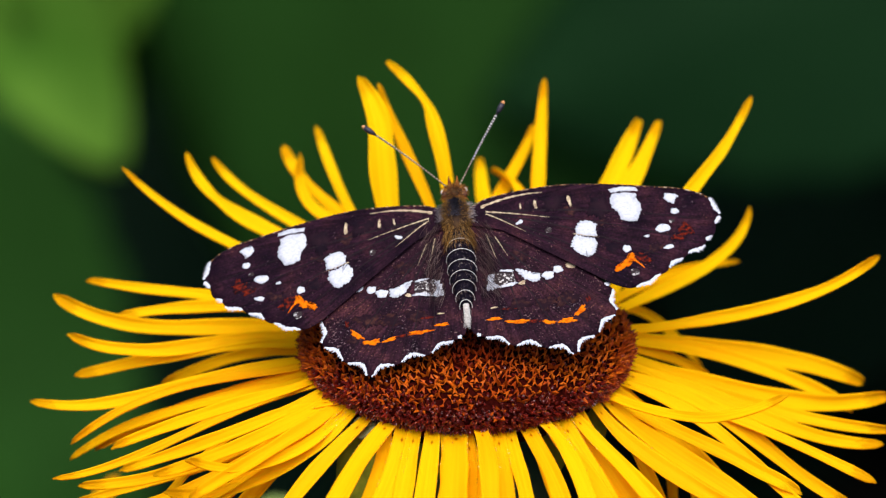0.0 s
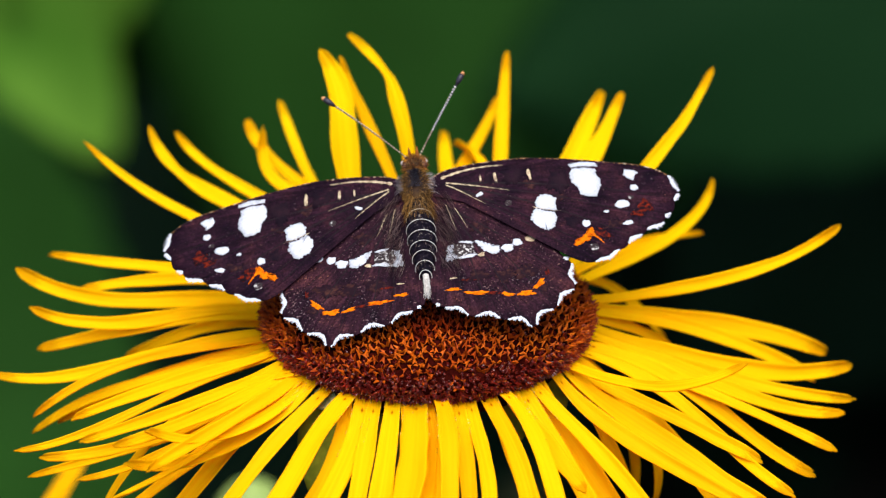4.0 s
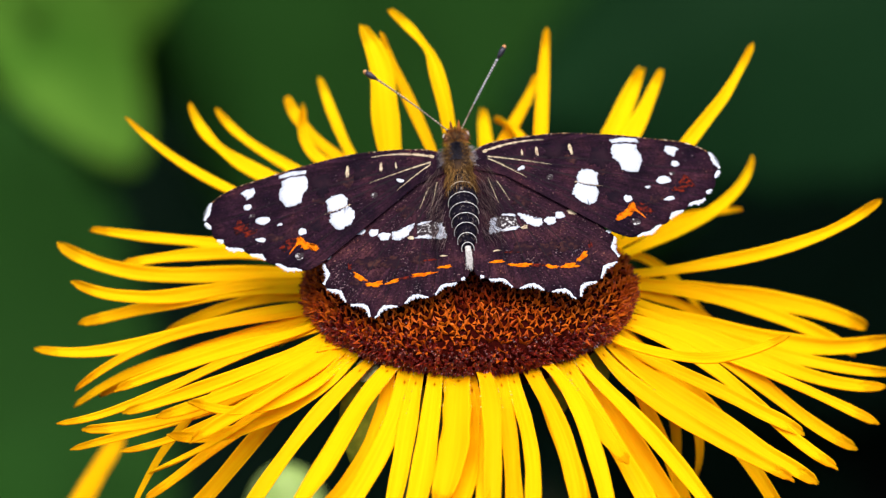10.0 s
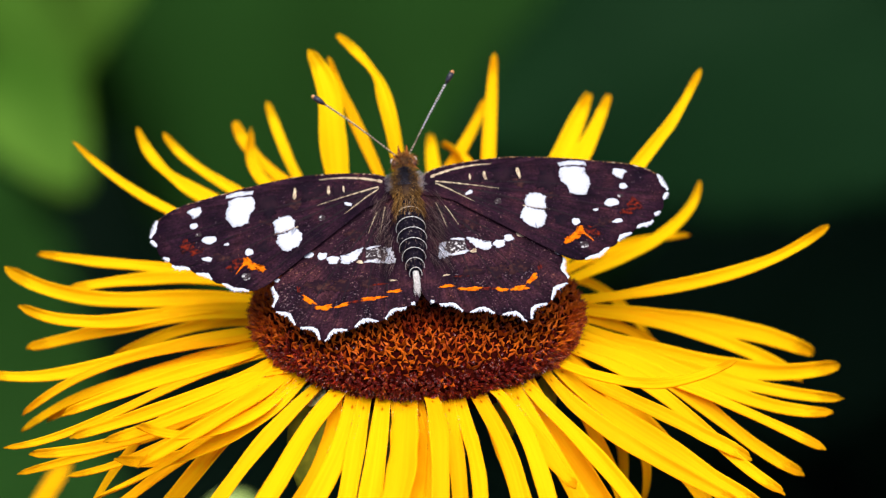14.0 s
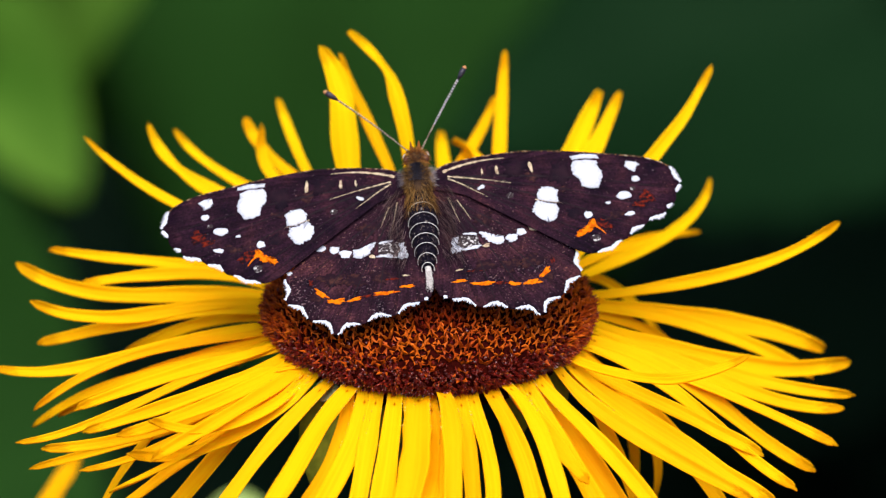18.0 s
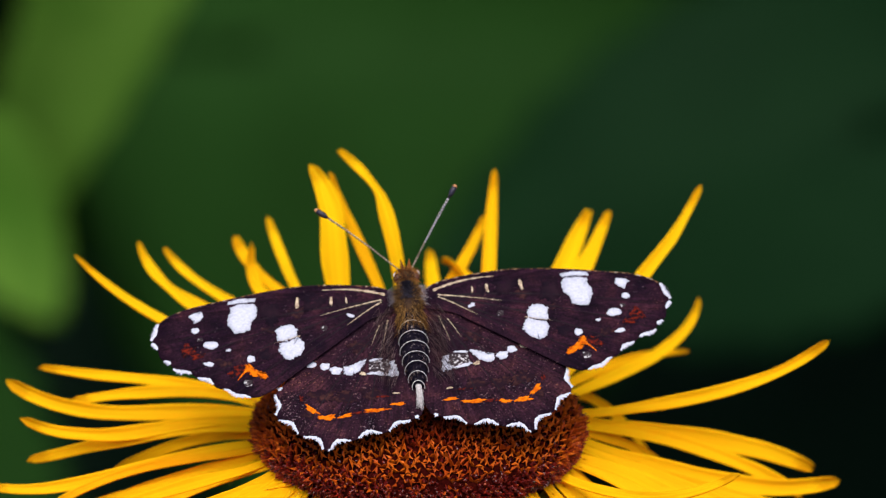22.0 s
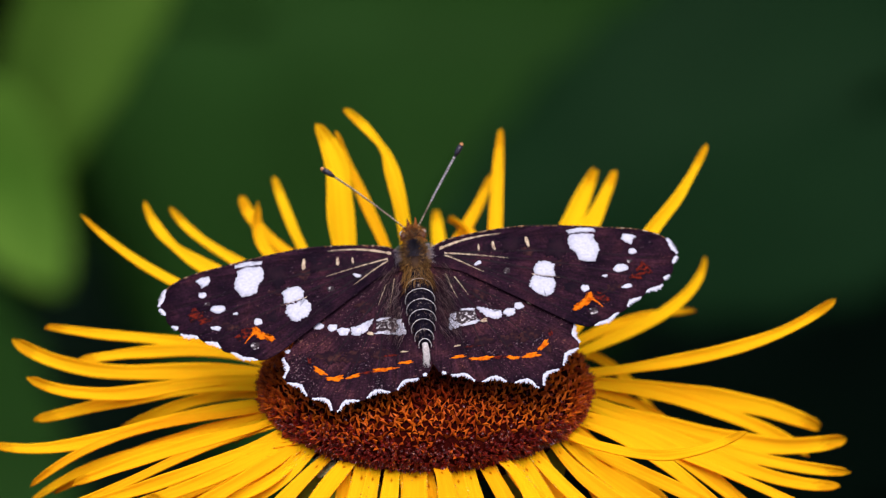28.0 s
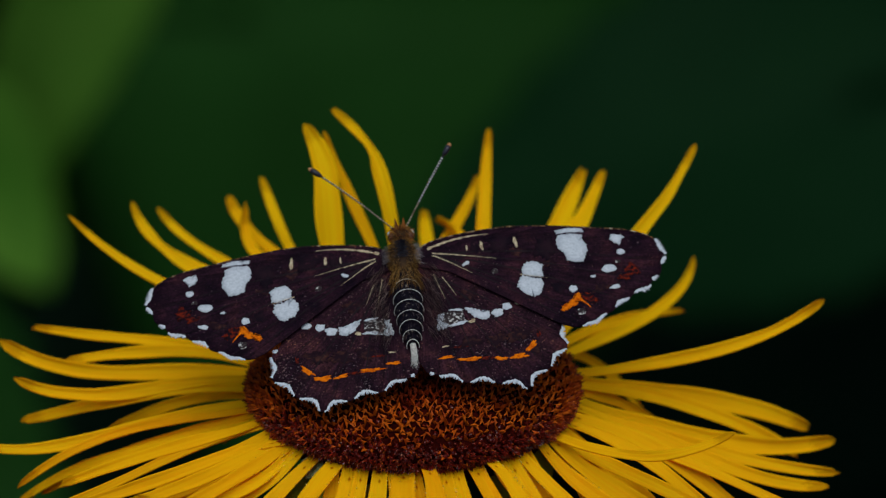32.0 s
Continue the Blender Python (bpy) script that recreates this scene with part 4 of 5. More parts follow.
def fore_wing(side):
    w = part("forewing", wing_mesh(FORE_LINE, Vector((0.2, 0.2, 0)), fore_height, side), WING, butterfly, "dark brown wing with white blocks and orange mark")
    h = fore_height
    k = 10 if side > 0 else 50

    def spot(name, mat, x, y, a, b, turn=0, **kw):
        nonlocal k
        k += 1
        part(name, patch_mesh(x, y, a, b, turn, h, side, k, **kw), mat, w)

    def block(name, mat, corners, frayed=0.06, **kw):
        nonlocal k
        k += 1
        part(name, block_mesh(corners, h, side, k, frayed, **kw), mat, w)
    # white: bar near the apex, block beyond the cell cut by a vein, small spots
    block("white_spot", WHITE, [(9.85, 1.62), (10.9, 1.78), (11.8, 1.62), (11.9, 1.32), (11.0, 1.38), (9.95, 1.32)], 0.04)
    block("white_spot", WHITE, [(10.05, 1.2), (11.0, 1.26), (11.75, 1.1), (11.7, 0.65), (11.95, 0.3), (11.98, -0.3), (11.75, -0.75), (11.6, -1.2), (11.0, -1.2), (10.45, -0.95), (10.35, -0.35), (9.9, 0.2), (9.85, 0.75)], 0.05)
    block("white_spot", WHITE, [(7.6, -0.92), (8.25, -0.98), (8.72, -1.35), (8.62, -1.85), (8.66, -2.25), (8.1, -2.28), (7.25, -1.98), (7.2, -1.45)], 0.07)
    block("white_spot", WHITE, [(7.2, -2.02), (7.95, -2.35), (8.45, -2.4), (8.6, -3.0), (8.3, -3.75), (7.85, -4.02), (7.15, -3.65), (6.75, -3.0), (6.85, -2.5)], 0.08)
    block("white_spot", WHITE, [(13.75, 1.0), (14.4, 0.95), (14.7, 0.72), (14.45, 0.5), (14.3, 0.12), (13.85, 0.32), (13.65, 0.65)], 0.05)
    spot("white_spot", WHITE, 14.3, -0.5, 0.28, 0.24, 0, square=2.4)
    spot("white_spot", WHITE, 13.3, -1.98, 0.52, 0.34, 10, square=2.2)
    spot("white_spot", WHITE, 10.6, -3.5, 0.29, 0.28, 0, square=2.2, ragged=0.14)
    spot("white_spot", WHITE, 13.56, -3.58, 0.36, 0.17, 12, square=2.0, ragged=0.2)
    spot("dusty_spot", WHITE, 12.1, -2.6, 0.17, 0.1, 0, ragged=0.3)
    spot("dusty_spot", DUSTY, 14.0, -1.35, 0.2, 0.16, 0)
    spot("dusty_spot", DUSTY, 10.95, -5.6, 0.3, 0.3, 0)
    spot("cream_bar", CREAM, 7.0, 0.88, 0.12, 0.44, 8, ragged=0.2)
    spot("cream_bar", CREAM, 4.6, 0.78, 0.1, 0.34, 6, ragged=0.2)
    spot("cream_bar", CREAM, 3.55, 0.7, 0.06, 0.24, 0, ragged=0.2)
    spot("cream_bar", WHITE, 3.36, -0.65, 0.27, 0.12, 25, ragged=0.2)
    spot("dusty_spot", DUSTY, 5.3, -1.5, 0.24, 0.2, 0)
    spot("dark_patch", CELL, 5.85, 0.95, 0.9, 0.75, 0, square=2.3, ragged=0.3, lift=0.033)
    spot("dark_patch", CELL, 4.1, 0.8, 0.28, 0.6, 0, square=2.3, ragged=0.3, lift=0.033)
    spot("dark_patch", CELL, 9.0, 0.4, 0.7, 1.2, -8, square=2.3, ragged=0.3, lift=0.033)
    spot("dark_patch", CELL, 9.6, -3.3, 0.5, 0.45, -8, square=2.3, ragged=0.3, lift=0.033)
    spot("blush_patch", BLUSH, 7.1, 0.1, 0.55, 0.4, 0, ragged=0.35, lift=0.035)
    spot("blush_patch", BLUSH, 9.1, -1.2, 0.5, 0.25, 20, ragged=0.35, lift=0.035)
    spot("blush_patch", BLUSH, 12.6, -3.6, 0.6, 0.3, 20, ragged=0.35, lift=0.035)
    # orange mark near the hind corner, dull red behind the white spots
    block("orange_mark", ORANGE, [(11.02, -3.85), (10.72, -3.95), (10.5, -4.35), (10.15, -4.65), (9.75, -4.85), (9.5, -5.3), (9.75, -5.5), (10.25, -5.15), (10.7, -5.0), (10.8, -4.7), (11.1, -4.4)], 0.07)
    part("orange_mark", streak_mesh(10.85, -4.35, 11.65, -5.25, 0.2, h, side, 0.05), ORANGE, w)
    spot("dull_red_mark", RED, 11.5, -4.4, 0.75, 0.4, -20, ragged=0.3, lift=0.04)
    spot("dull_red_mark", RED, 14.9, -2.2, 0.5, 0.5, 20, ragged=0.35, lift=0.04)
    spot("dull_red_mark", RED, 14.3, -2.8, 0.45, 0.25, 0, ragged=0.35, lift=0.04)
    bm = bmesh.new()
    edge = [Vector((side * q.x, q.y, h(q.x, q.y) + 0.02)) for q in smooth_line(FORE_FRONT, 5)]
    tube(bm, edge, [0.05] * len(edge), 6)
    part("front_edge", bm, EDGE, w, "speckled cream front edge")
    for x0, y0, x1, y1, wd, bow in ((0.8, 0.9, 5.2, 1.82, 0.2, 0.25), (1.1, 0.5, 5.5, -0.42, 0.11, 0.06), (1.1, 0.3, 3.7, -1.45, 0.09, 0.05), (7.0, -1.95, 8.9, -2.42, 0.05, 0)):
        part("pale_vein", streak_mesh(x0, y0, x1, y1, wd, h, side, bow), CREAM, w)
    for x1, y1, bow in ((16.8, -1.5, 0.5), (15.6, -3.4, 0.5), (13.6, -4.6, 0.4), (11.6, -6.2, 0.3), (9.2, -5.6, 0.2)):
        part("dark_vein", streak_mesh(1.0, 0.4, x1, y1, 0.15, h, side, bow, 0.036), VEIN, w)
    for bm in fringe_meshes(FORE_EDGE, h, side, 0.17, 0.25, 3, ((0.0, 0.142), (0.147, 0.225), (0.31, 0.37), (0.40, 0.53), (0.57, 0.69), (0.76, 0.95))):
        part("white_fringe", bm, WHITE, w)
    return w


def hind_wing(side):
    w = part("hindwing", wing_mesh(HIND_LINE, Vector((0.1, -0.6, 0)), hind_height, side), WING_HIND, butterfly, "dark brown wing with white band, orange dashes and scalloped white edge")
    h = hind_height
    k = 110 if side > 0 else 150

    def spot(name, mat, x, y, a, b, turn=0, **kw):
        nonlocal k
        k += 1
        part(name, patch_mesh(x, y, a, b, turn, h, side, k, **kw), mat, w)

    def block(name, mat, corners, frayed=0.06, **kw):
        nonlocal k
        k += 1
        part(name, block_mesh(corners, h, side, k, frayed, **kw), mat, w)
    spot("white_spot", CREAM if side > 0 else WHITE, 6.64, -4.19, 0.36, 0.28, 10, square=2.2)
    spot("white_spot", WHITE, 5.7, -4.55, 0.33, 0.3, 14, square=2.4, ragged=0.16)
    spot("white_spot", WHITE, 4.98, -5.03, 0.40, 0.31, 10, square=2.6, ragged=0.18)
    block("white_spot", WHITE, [(4.46, -4.8), (3.9, -4.72), (3.2, -4.4), (2.75, -4.3), (3.0, -4.75), (3.3, -5.15), (3.9, -5.5), (4.42, -5.38)], 0.06)
    spot("white_spot", CREAM, 3.15, -5.5, 0.22, 0.14, 30, ragged=0.3)
    block("dusty_spot", DUSTY, [(2.62, -4.5), (1.7, -4.55), (0.9, -4.65), (0.8, -5.9), (1.7, -5.85), (2.7, -5.6)], 0.08)
    block("white_bar", WHITE, [(1.2, -4.62), (0.85, -4.68), (0.72, -5.4), (0.68, -5.95), (1.3, -5.95), (1.45, -5.7), (1.05, -5.5), (1.1, -5.1), (1.25, -4.85)], 0.1, lift=0.06)
    spot("white_bar", WHITE, 2.15, -4.46, 0.45, 0.09, 0, ragged=0.35, lift=0.06)
    spot("white_bar", WHITE, 2.15, -5.68, 0.62, 0.12, 12, ragged=0.3, lift=0.06)
    for x, y, a, b in ((6.2, -7.0, 0.8, 0.5), (4.6, -7.3, 0.7, 0.5), (2.8, -7.3, 0.7, 0.45), (7.3, -8.4, 0.4, 0.3), (3.2, -3.2, 0.7, 0.5)):
        spot("blush_patch", BLUSH, x, y, a, b, 15, ragged=0.4, lift=0.034)
    for x, y, a, b, tn, mat in ((7.0, -8.05, 0.5, 0.18, 46, ORANGE), (6.03, -8.8, 0.55, 0.2, 6, ORANGE), (4.75, -8.9, 0.42, 0.14, -10, ORANGE), (2.6, -8.7, 0.78, 0.14, -2, ORANGE), (1.0, -8.38, 0.45, 0.12, 8, ORANGE), (1.04, -7.44, 0.24, 0.06, 12, CREAM)):
        spot("orange_dash", mat, x, y, a, b, tn, ragged=0.36)
    for x, y, a, b in ((7.6, -7.1, 0.14, 0.26), (3.9, -8.8, 0.5, 0.12), (2.0, -7.6, 0.5, 0.08)):
        spot("dull_red_mark", RED, x, y, a, b, 0, ragged=0.35, lift=0.035)
    for x1, y1, bow in ((8.7, -7.6, 0.3), (7.6, -9.5, 0.3), (5.7, -10.8, 0.25), (3.3, -10.3, 0.2), (1.6, -10.1, 0.1)):
        part("dark_vein", streak_mesh(0.9, -1.4, x1, y1, 0.13, h, side, bow, 0.036), VEIN, w)
    for x0, y0, x1, y1, wd in ((0.9, -1.2, 1.5, -3.4, 0.07), (1.5, -1.5, 2.3, -3.2, 0.06)):
        part("pale_vein", streak_mesh(x0, y0, x1, y1, wd, h, side), CREAM, w)
    for bm in fringe_meshes(HIND_EDGE, h, side, 0.16, 0.09, 4, [(max(0.06, (n - 0.24) / 7), min(0.985, (n + 0.62) / 7)) for n in range(8)]):
        part("white_fringe", bm, WHITE, w)
    return w


FORE_L, FORE_R = fore_wing(-1), fore_wing(1)
HIND_L, HIND_R = hind_wing(-1), hind_wing(1)


def hairs(name, mat, count, place, length, thick, seed, label=""):
    """Fine hairs as thin three-sided spikes; place(rnd) gives root and direction."""
    rnd = random.Random(seed)
    verts, faces = [], []
    for _ in range(count):
        p, d = place(rnd)
        d = d.normalized()
        ln = length * rnd.uniform(0.6, 1.25)
        a = d.orthogonal().normalized()
        b = d.cross(a)
        n = len(verts)
        droop = Vector((rnd.uniform(-0.2, 0.2), -0.25, -0.1)) * ln
        mid = p + d * ln * 0.55
        tip = p + d * ln + droop
        for c, r in ((p, thick), (mid, thick * 0.7)):
            for k in range(3):
                verts.append((c + (a * math.cos(k * 2.094) + b * math.sin(k * 2.094)) * r) * MM)
        verts.append(tip * MM)
        for k in range(3):
            j = (k + 1) % 3
            faces.append((n + k, n + j, n + 3 + j, n + 3 + k))
            faces.append((n + 3 + k, n + 3 + j, n + 6))
    me = bpy.data.meshes.new(name)
    me.from_pydata(verts, [], faces)
    me.materials.append(mat)
    ob = new(name, me)
    ob.parent = butterfly
    tagged(ob, label, kind="stuff")
    return ob


def body():
    bm = bmesh.new()
    ellipsoid(bm, (0.05, 0.15, 0.25), 1.0, 1.6, 0.95, 24, 16)
    part("thorax", bm, THORAX, butterfly, "furry olive-brown thorax")
    bm = bmesh.new()
    ellipsoid(bm, (0.1, 2.1, 0.2), 0.78, 0.65, 0.66, 20, 14)
    part("head", bm, THORAX, butterfly)
    for sx in (-1, 1):
        bm = bmesh.new()
        ellipsoid(bm, (0.1 + sx * 0.6, 2.15, 0.25), 0.33, 0.4, 0.36, 16, 12)
        eye = part("eye", bm, EYE, butterfly, "rounded brown eye with pale rim")
        bm = bmesh.new()
        arc = [(0.1 + sx * (0.54 + 0.36 * math.sin(t)), 2.15 + 0.44 * math.cos(t) - 0.06, 0.48 + 0.2 * math.sin(t)) for t in (0.5, 0.8, 1.1, 1.4, 1.7)]
        tube(bm, arc, [0.015, 0.035, 0.045, 0.035, 0.015], 6)
        part("eye_rim", bm, PALE_RING, eye)
        # palps in front of the face
        bm = bmesh.new()
        tube(bm, [(0.1 + sx * 0.2, 2.6, 0.25), (0.1 + sx * 0.26, 3.0, 0.5), (0.1 + sx * 0.3, 3.35, 0.85)], [0.16, 0.13, 0.03], 7)
        part("palp", bm, HEAD_HAIR, butterfly)
    # abdomen: seven overlapping rings with pale hind edges
    seg_y = [-1.3, -2.35, -3.3, -4.2, -5.05, -5.85, -6.6, -7.25]
    seg_r = [0.80, 0.92, 1.0, 1.0, 0.92, 0.80, 0.64, 0.42]
    for i in range(7):
        y0, y1, r0, r1 = seg_y[i], seg_y[i + 1], seg_r[i], seg_r[i + 1]
        bm = bmesh.new()
        tube(bm, [(0.1, y0 + 0.1, 0.12), (0.1, y0 - 0.25, 0.15), (0.1, y1, 0.15)], [r0 * 0.93, (r0 + r1) * 0.5, r1 * 1.02], 20)
        seg = part("abdomen_segment", bm, BODY, butterfly)
        bm = bmesh.new()
        n = 26
        pts = [(0.1 + r1 * 1.03 * math.cos(t), y1 - 0.12 + 0.26 * math.sin(t), 0.15 + r1 * (1.04 if i < 4 else 1.14) * math.sin(t)) for t in [math.pi * (-0.1 + 1.2 * k / n) for k in range(n + 1)]]
        tube(bm, pts, [0.027 + 0.014 * math.sin(k * 3.1 + i) for k in range(n + 1)], 5)
        part("pale_ring", bm, PALE_RING, seg)
    bm = bmesh.new()
    tube(bm, [(0.1, -7.1, 0.2), (0.12, -7.6, 0.16), (0.15, -8.2, 0.05), (0.17, -8.7, -0.03)], [0.24, 0.19, 0.2, 0.06], 10)
    part("tail_tuft", bm, PALE_RING, butterfly, "pale tuft at the tail end")


body()


def antenna(side, base, tip, droop):
    """A thin ringed shaft with a dark club."""
    b, e = Vector(base), Vector(tip)

    def at(s):
        return b.lerp(e, s) + Vector((0, 0, 1)) * droop * 4 * s * (1 - s)
    bm = bmesh.new()
    tube(bm, [at(s / 12 * 0.86) for s in range(13)], [0.046 + 0.0018 * s for s in range(13)], 6)
    shaft = part("antenna", bm, BLACK, butterfly, "thin ringed antenna with dark club and orange tip")
    for i in range(26):
        s0 = 0.03 + i * 0.031
        bm = bmesh.new()
        tube(bm, [at(s0), at(s0 + 0.009), at(s0 + 0.017)], [0.05, 0.066 + 0.0023 * i, 0.05 + 0.001 * i], 6)
        part("pale_ring", bm, PALE_RING if side > 0 and i > 8 else CREAM, shaft)
    bm = bmesh.new()
    tube(bm, [at(0.84), at(0.88), at(0.92), at(0.97)], [0.08, 0.18, 0.21, 0.18], 10)
    part("club", bm, BLACK, shaft)
    bm = bmesh.new()
    tube(bm, [at(0.965), at(0.985), at(1.0)], [0.175, 0.15, 0.06], 10)
    part("tip", bm, TIP, shaft, "orange tip")


antenna(-1, (-0.3, 2.6, 0.5), (-5.88, 6.3, 3.8), 0.25)
antenna(1, (0.45, 2.6, 0.5), (4.22, 7.0, 4.1), 0.15)


def thorax_point(a, b):
    d = Vector((math.cos(a) * math.cos(b), math.sin(b), math.sin(a) * math.cos(b)))
    return Vector((0.05, 0.15, 0.25)) + Vector((d.x * 0.98, d.y * 1.55, d.z * 0.92)), d + Vector((0, -0.5, 0))


def on_thorax_flank(rnd):
    a = rnd.uniform(0, 0.42) * math.pi
    return thorax_point(rnd.choice((a, math.pi - a)), rnd.uniform(-1.2, 1.2))


def on_thorax_back(rnd):
    return thorax_point(rnd.gauss(0.5, 0.07) * math.pi, rnd.uniform(-0.25, 0.8))


def on_shoulder(rnd):
    sx = rnd.choice((-1, 1))
    return Vector((sx * rnd.uniform(0.7, 1.1), rnd.uniform(-0.3, 1.1), rnd.uniform(0.3, 0.8))), Vector((sx * rnd.uniform(0.5, 1.0), rnd.uniform(-0.8, 0.3), rnd.uniform(0.1, 0.6)))


def on_head(rnd):
    a, b = rnd.uniform(0.1, math.pi - 0.1), rnd.uniform(-0.8, 1.4)
    d = Vector((math.cos(a) * math.cos(b), math.sin(b), math.sin(a) * math.cos(b)))
    return Vector((0.1, 2.1, 0.2)) + Vector((d.x * 0.7, d.y * 0.62, d.z * 0.62)), d


def on_wing_root(rnd):
    sx = rnd.choice((-1, 1))
    x, y = rnd.uniform(1.15, 2.2), rnd.uniform(-6.5, -0.2)
    return Vector((sx * x, y, 0.25)), Vector((sx * rnd.uniform(0.2, 0.9), -1, rnd.uniform(0.02, 0.3)))


def at_tail(rnd):
    y = rnd.uniform(-8.5, -7.1)
    return Vector((0.13 + rnd.uniform(-0.17, 0.17), y, 0.2 + rnd.uniform(-0.1, 0.2)), ), Vector((rnd.uniform(-0.2, 0.2), -1, rnd.uniform(-0.05, 0.1)))


def on_waist(rnd):
    y, t = rnd.uniform(-2.3, -1.0), rnd.uniform(0.05, math.pi - 0.05)
    return Vector((0.1 + 0.9 * math.cos(t), y, 0.15 + 0.9 * math.sin(t))), Vector((0.5 * math.cos(t) + rnd.uniform(-0.2, 0.2), -1, 0.35 * math.sin(t)))


def along_abdomen(rnd):
    y, t = rnd.uniform(-6.9, -1.5), rnd.uniform(0, math.pi)
    r = 0.94 if y > -5.2 else 0.94 - (-5.2 - y) * 0.25
    return Vector((0.1 + r * math.cos(t), y, 0.15 + r * math.sin(t))), Vector((0.4 * math.cos(t), -1, 0.4 * math.sin(t)))


hairs("flank_fur", HAIR, 1300, on_thorax_flank, 0.32, 0.015, 21, "olive and rust-brown fur")
hairs("back_fur", DARK_HAIR, 900, on_thorax_back, 0.34, 0.017, 26, "dark bluish-grey fur")
hairs("shoulder_tuft", GREY_HAIR, 200, on_shoulder, 0.55, 0.012, 27, "pale grey tufts at the shoulders")
hairs("head_fur", HEAD_HAIR, 380, on_head, 0.5, 0.02, 22, "rust-brown fur")
hairs("wing_root_fur", ROOT_HAIR, 520, on_wing_root, 1.3, 0.010, 23, "greyish hairs at the wing roots")
hairs("waist_fur", HAIR, 300, on_waist, 0.75, 0.014, 28, "long olive-brown hairs behind the thorax")
hairs("tail_fur", PALE_RING, 220, at_tail, 0.7, 0.017, 24, "pale tail hairs")
hairs("abdomen_fur", ROOT_HAIR, 120, along_abdomen, 0.4, 0.012, 25, "short brown hairs")

# legs, standing on the disc
INV = BUTTERFLY.inverted()
for x, y in ((-2.4, 2.8), (2.2, 3.0), (-2.9, -2.0), (2.4, -2.3)):
    foot = INV @ Vector((x * MM, y * MM, (dome(math.hypot(x, y)) + 0.35) * MM))
    foot = foot / MM
    hip = Vector((0.5 * (1 if x > 0 else -1), 0.6 if y > 0 else -0.8, -0.4))
    knee = hip.lerp(foot, 0.5) + Vector((1.3 * (1 if x > 0 else -1), 0.3, 0.3))
    bm = bmesh.new()
    tube(bm, [hip, hip.lerp(knee, 0.5), knee, knee.lerp(foot, 0.5), foot], [0.16, 0.13, 0.11, 0.08, 0.06], 7)
    part("leg", bm, BODY, butterfly)


# ---- second flower of the same plant, lower down behind ----
low_flower = thing("flower", pose(-0.0390, 0.0249, -0.0393), "yellow-orange daisy-like flower head on a lower stalk", "flower", "flower heads")
rnd = random.Random(31)
for az, ln, rise, w in ((45, 13.4, 46, 2.3), (22, 11.5, 15, 2.6), (12, 15.5, 16, 2.8), (-4, 16, -2, 2.4), (-18, 16, -10, 2.2)):
    part("ray_petal", ray_petal_mesh(az, ln, rise, 0, 0.3, 0.2, w, 6, rim=7.2, seed=300 + int(az)), PETAL if az == 45 else PETAL_ORANGE, low_flower)
for i in range(22):
    part("ray_petal", ray_petal_mesh(95 + i * 12.2, rnd.uniform(15, 18), rnd.uniform(-22, 4), rnd.uniform(-8, 8), rnd.uniform(-0.5, 0.8), rnd.uniform(-0.6, 0.6), 1.7, rnd.uniform(-20, 20), rim=7.2, seed=400 + i), PETAL_ORANGE if i % 3 else PETAL, low_flower)
low_disc = cushion(low_flower, 0.67)
florets(low_disc, 700, 0, 0.67)
for i in range(11):
    bract(low_flower, i * 32.7, 4.5, 2.8, -25, r0=5.6, z0=-1.0)
bm = bmesh.new()
tube(bm, [(0, 0, -2.4), (1, 0.5, -14), (4, -4, -60), (12, -12, -200), (22, -14, -420), (26, -15, -612)], [2.4, 1.5, 1.6, 2.0, 2.6, 3.2], 10)
part("stem", bm, STEM, low_flower, "olive hairy stalk")

# pale unopened bud
bud = thing("flower_bud", pose(-0.0166, 0.085, -0.0655), "pale green unopened flower bud on a stalk", "bud")
bm = bmesh.new()
ellipsoid(bm, (0, 0, 0), 3.9, 3.7, 6.4, 18, 12)
part("bud_core", bm, PALE, bud)
for ring, (n, r0, z0, ln, dr) in enumerate(((9, 3.2, -4.6, 8.0, 74), (9, 2.8, -5.6, 6.5, 58))):
    for i in range(n):
        bract(bud, i * 40 + ring * 20, ln, 2.2, dr, r0=r0, z0=z0, mat=PALE, bend=0.7)
bm = bmesh.new()
tube(bm, [(0, 0, -5.8), (-1, 1, -30), (-4, 2, -160), (-2, 4, -400), (0, 5, -592)], [1.6, 1.3, 1.7, 2.2, 2.8], 10)
part("stem", bm, STEM, bud, "olive stalk")


# ---- large-leaved plants behind ----
def big_leaf_mesh(length, width, cup=0.12, wave=0.05, seed=0, tip=1.0):
    """A broad leaf along +y from its base, face to +z, with midrib and side veins in relief."""
    rnd = random.Random(seed)
    ph = rnd.uniform(0, 6)
    rows = []
    n, k = 26, 17
    for i in range(n):
        s = i / (n - 1)
        hw = 0.5 * width * (math.sin(math.pi * min(1, s * 0.97 + 0.03) ** (0.75 * tip)) ** 0.75 + 0.01) * (1 + 0.03 * math.sin(i * 2.1))
        row = []
        for j in range(k):
            u = 2 * j / (k - 1) - 1
            z = cup * width * (abs(u) ** 1.5) + wave * width * math.sin(ph + 7 * s + 2 * u) * abs(u) - 0.18 * length * s * s
            z += 0.006 * length * math.sin((s * 9 + abs(u) * 1.6) * 6.28) * (1 - abs(u) * 0.5)
            row.append((Vector((hw * u, length * s, z)), Vector((0, 0, 1))))
        rows.append(row)
    bm = bmesh.new()
    sheet(bm, rows, 0.0006)
    return bm


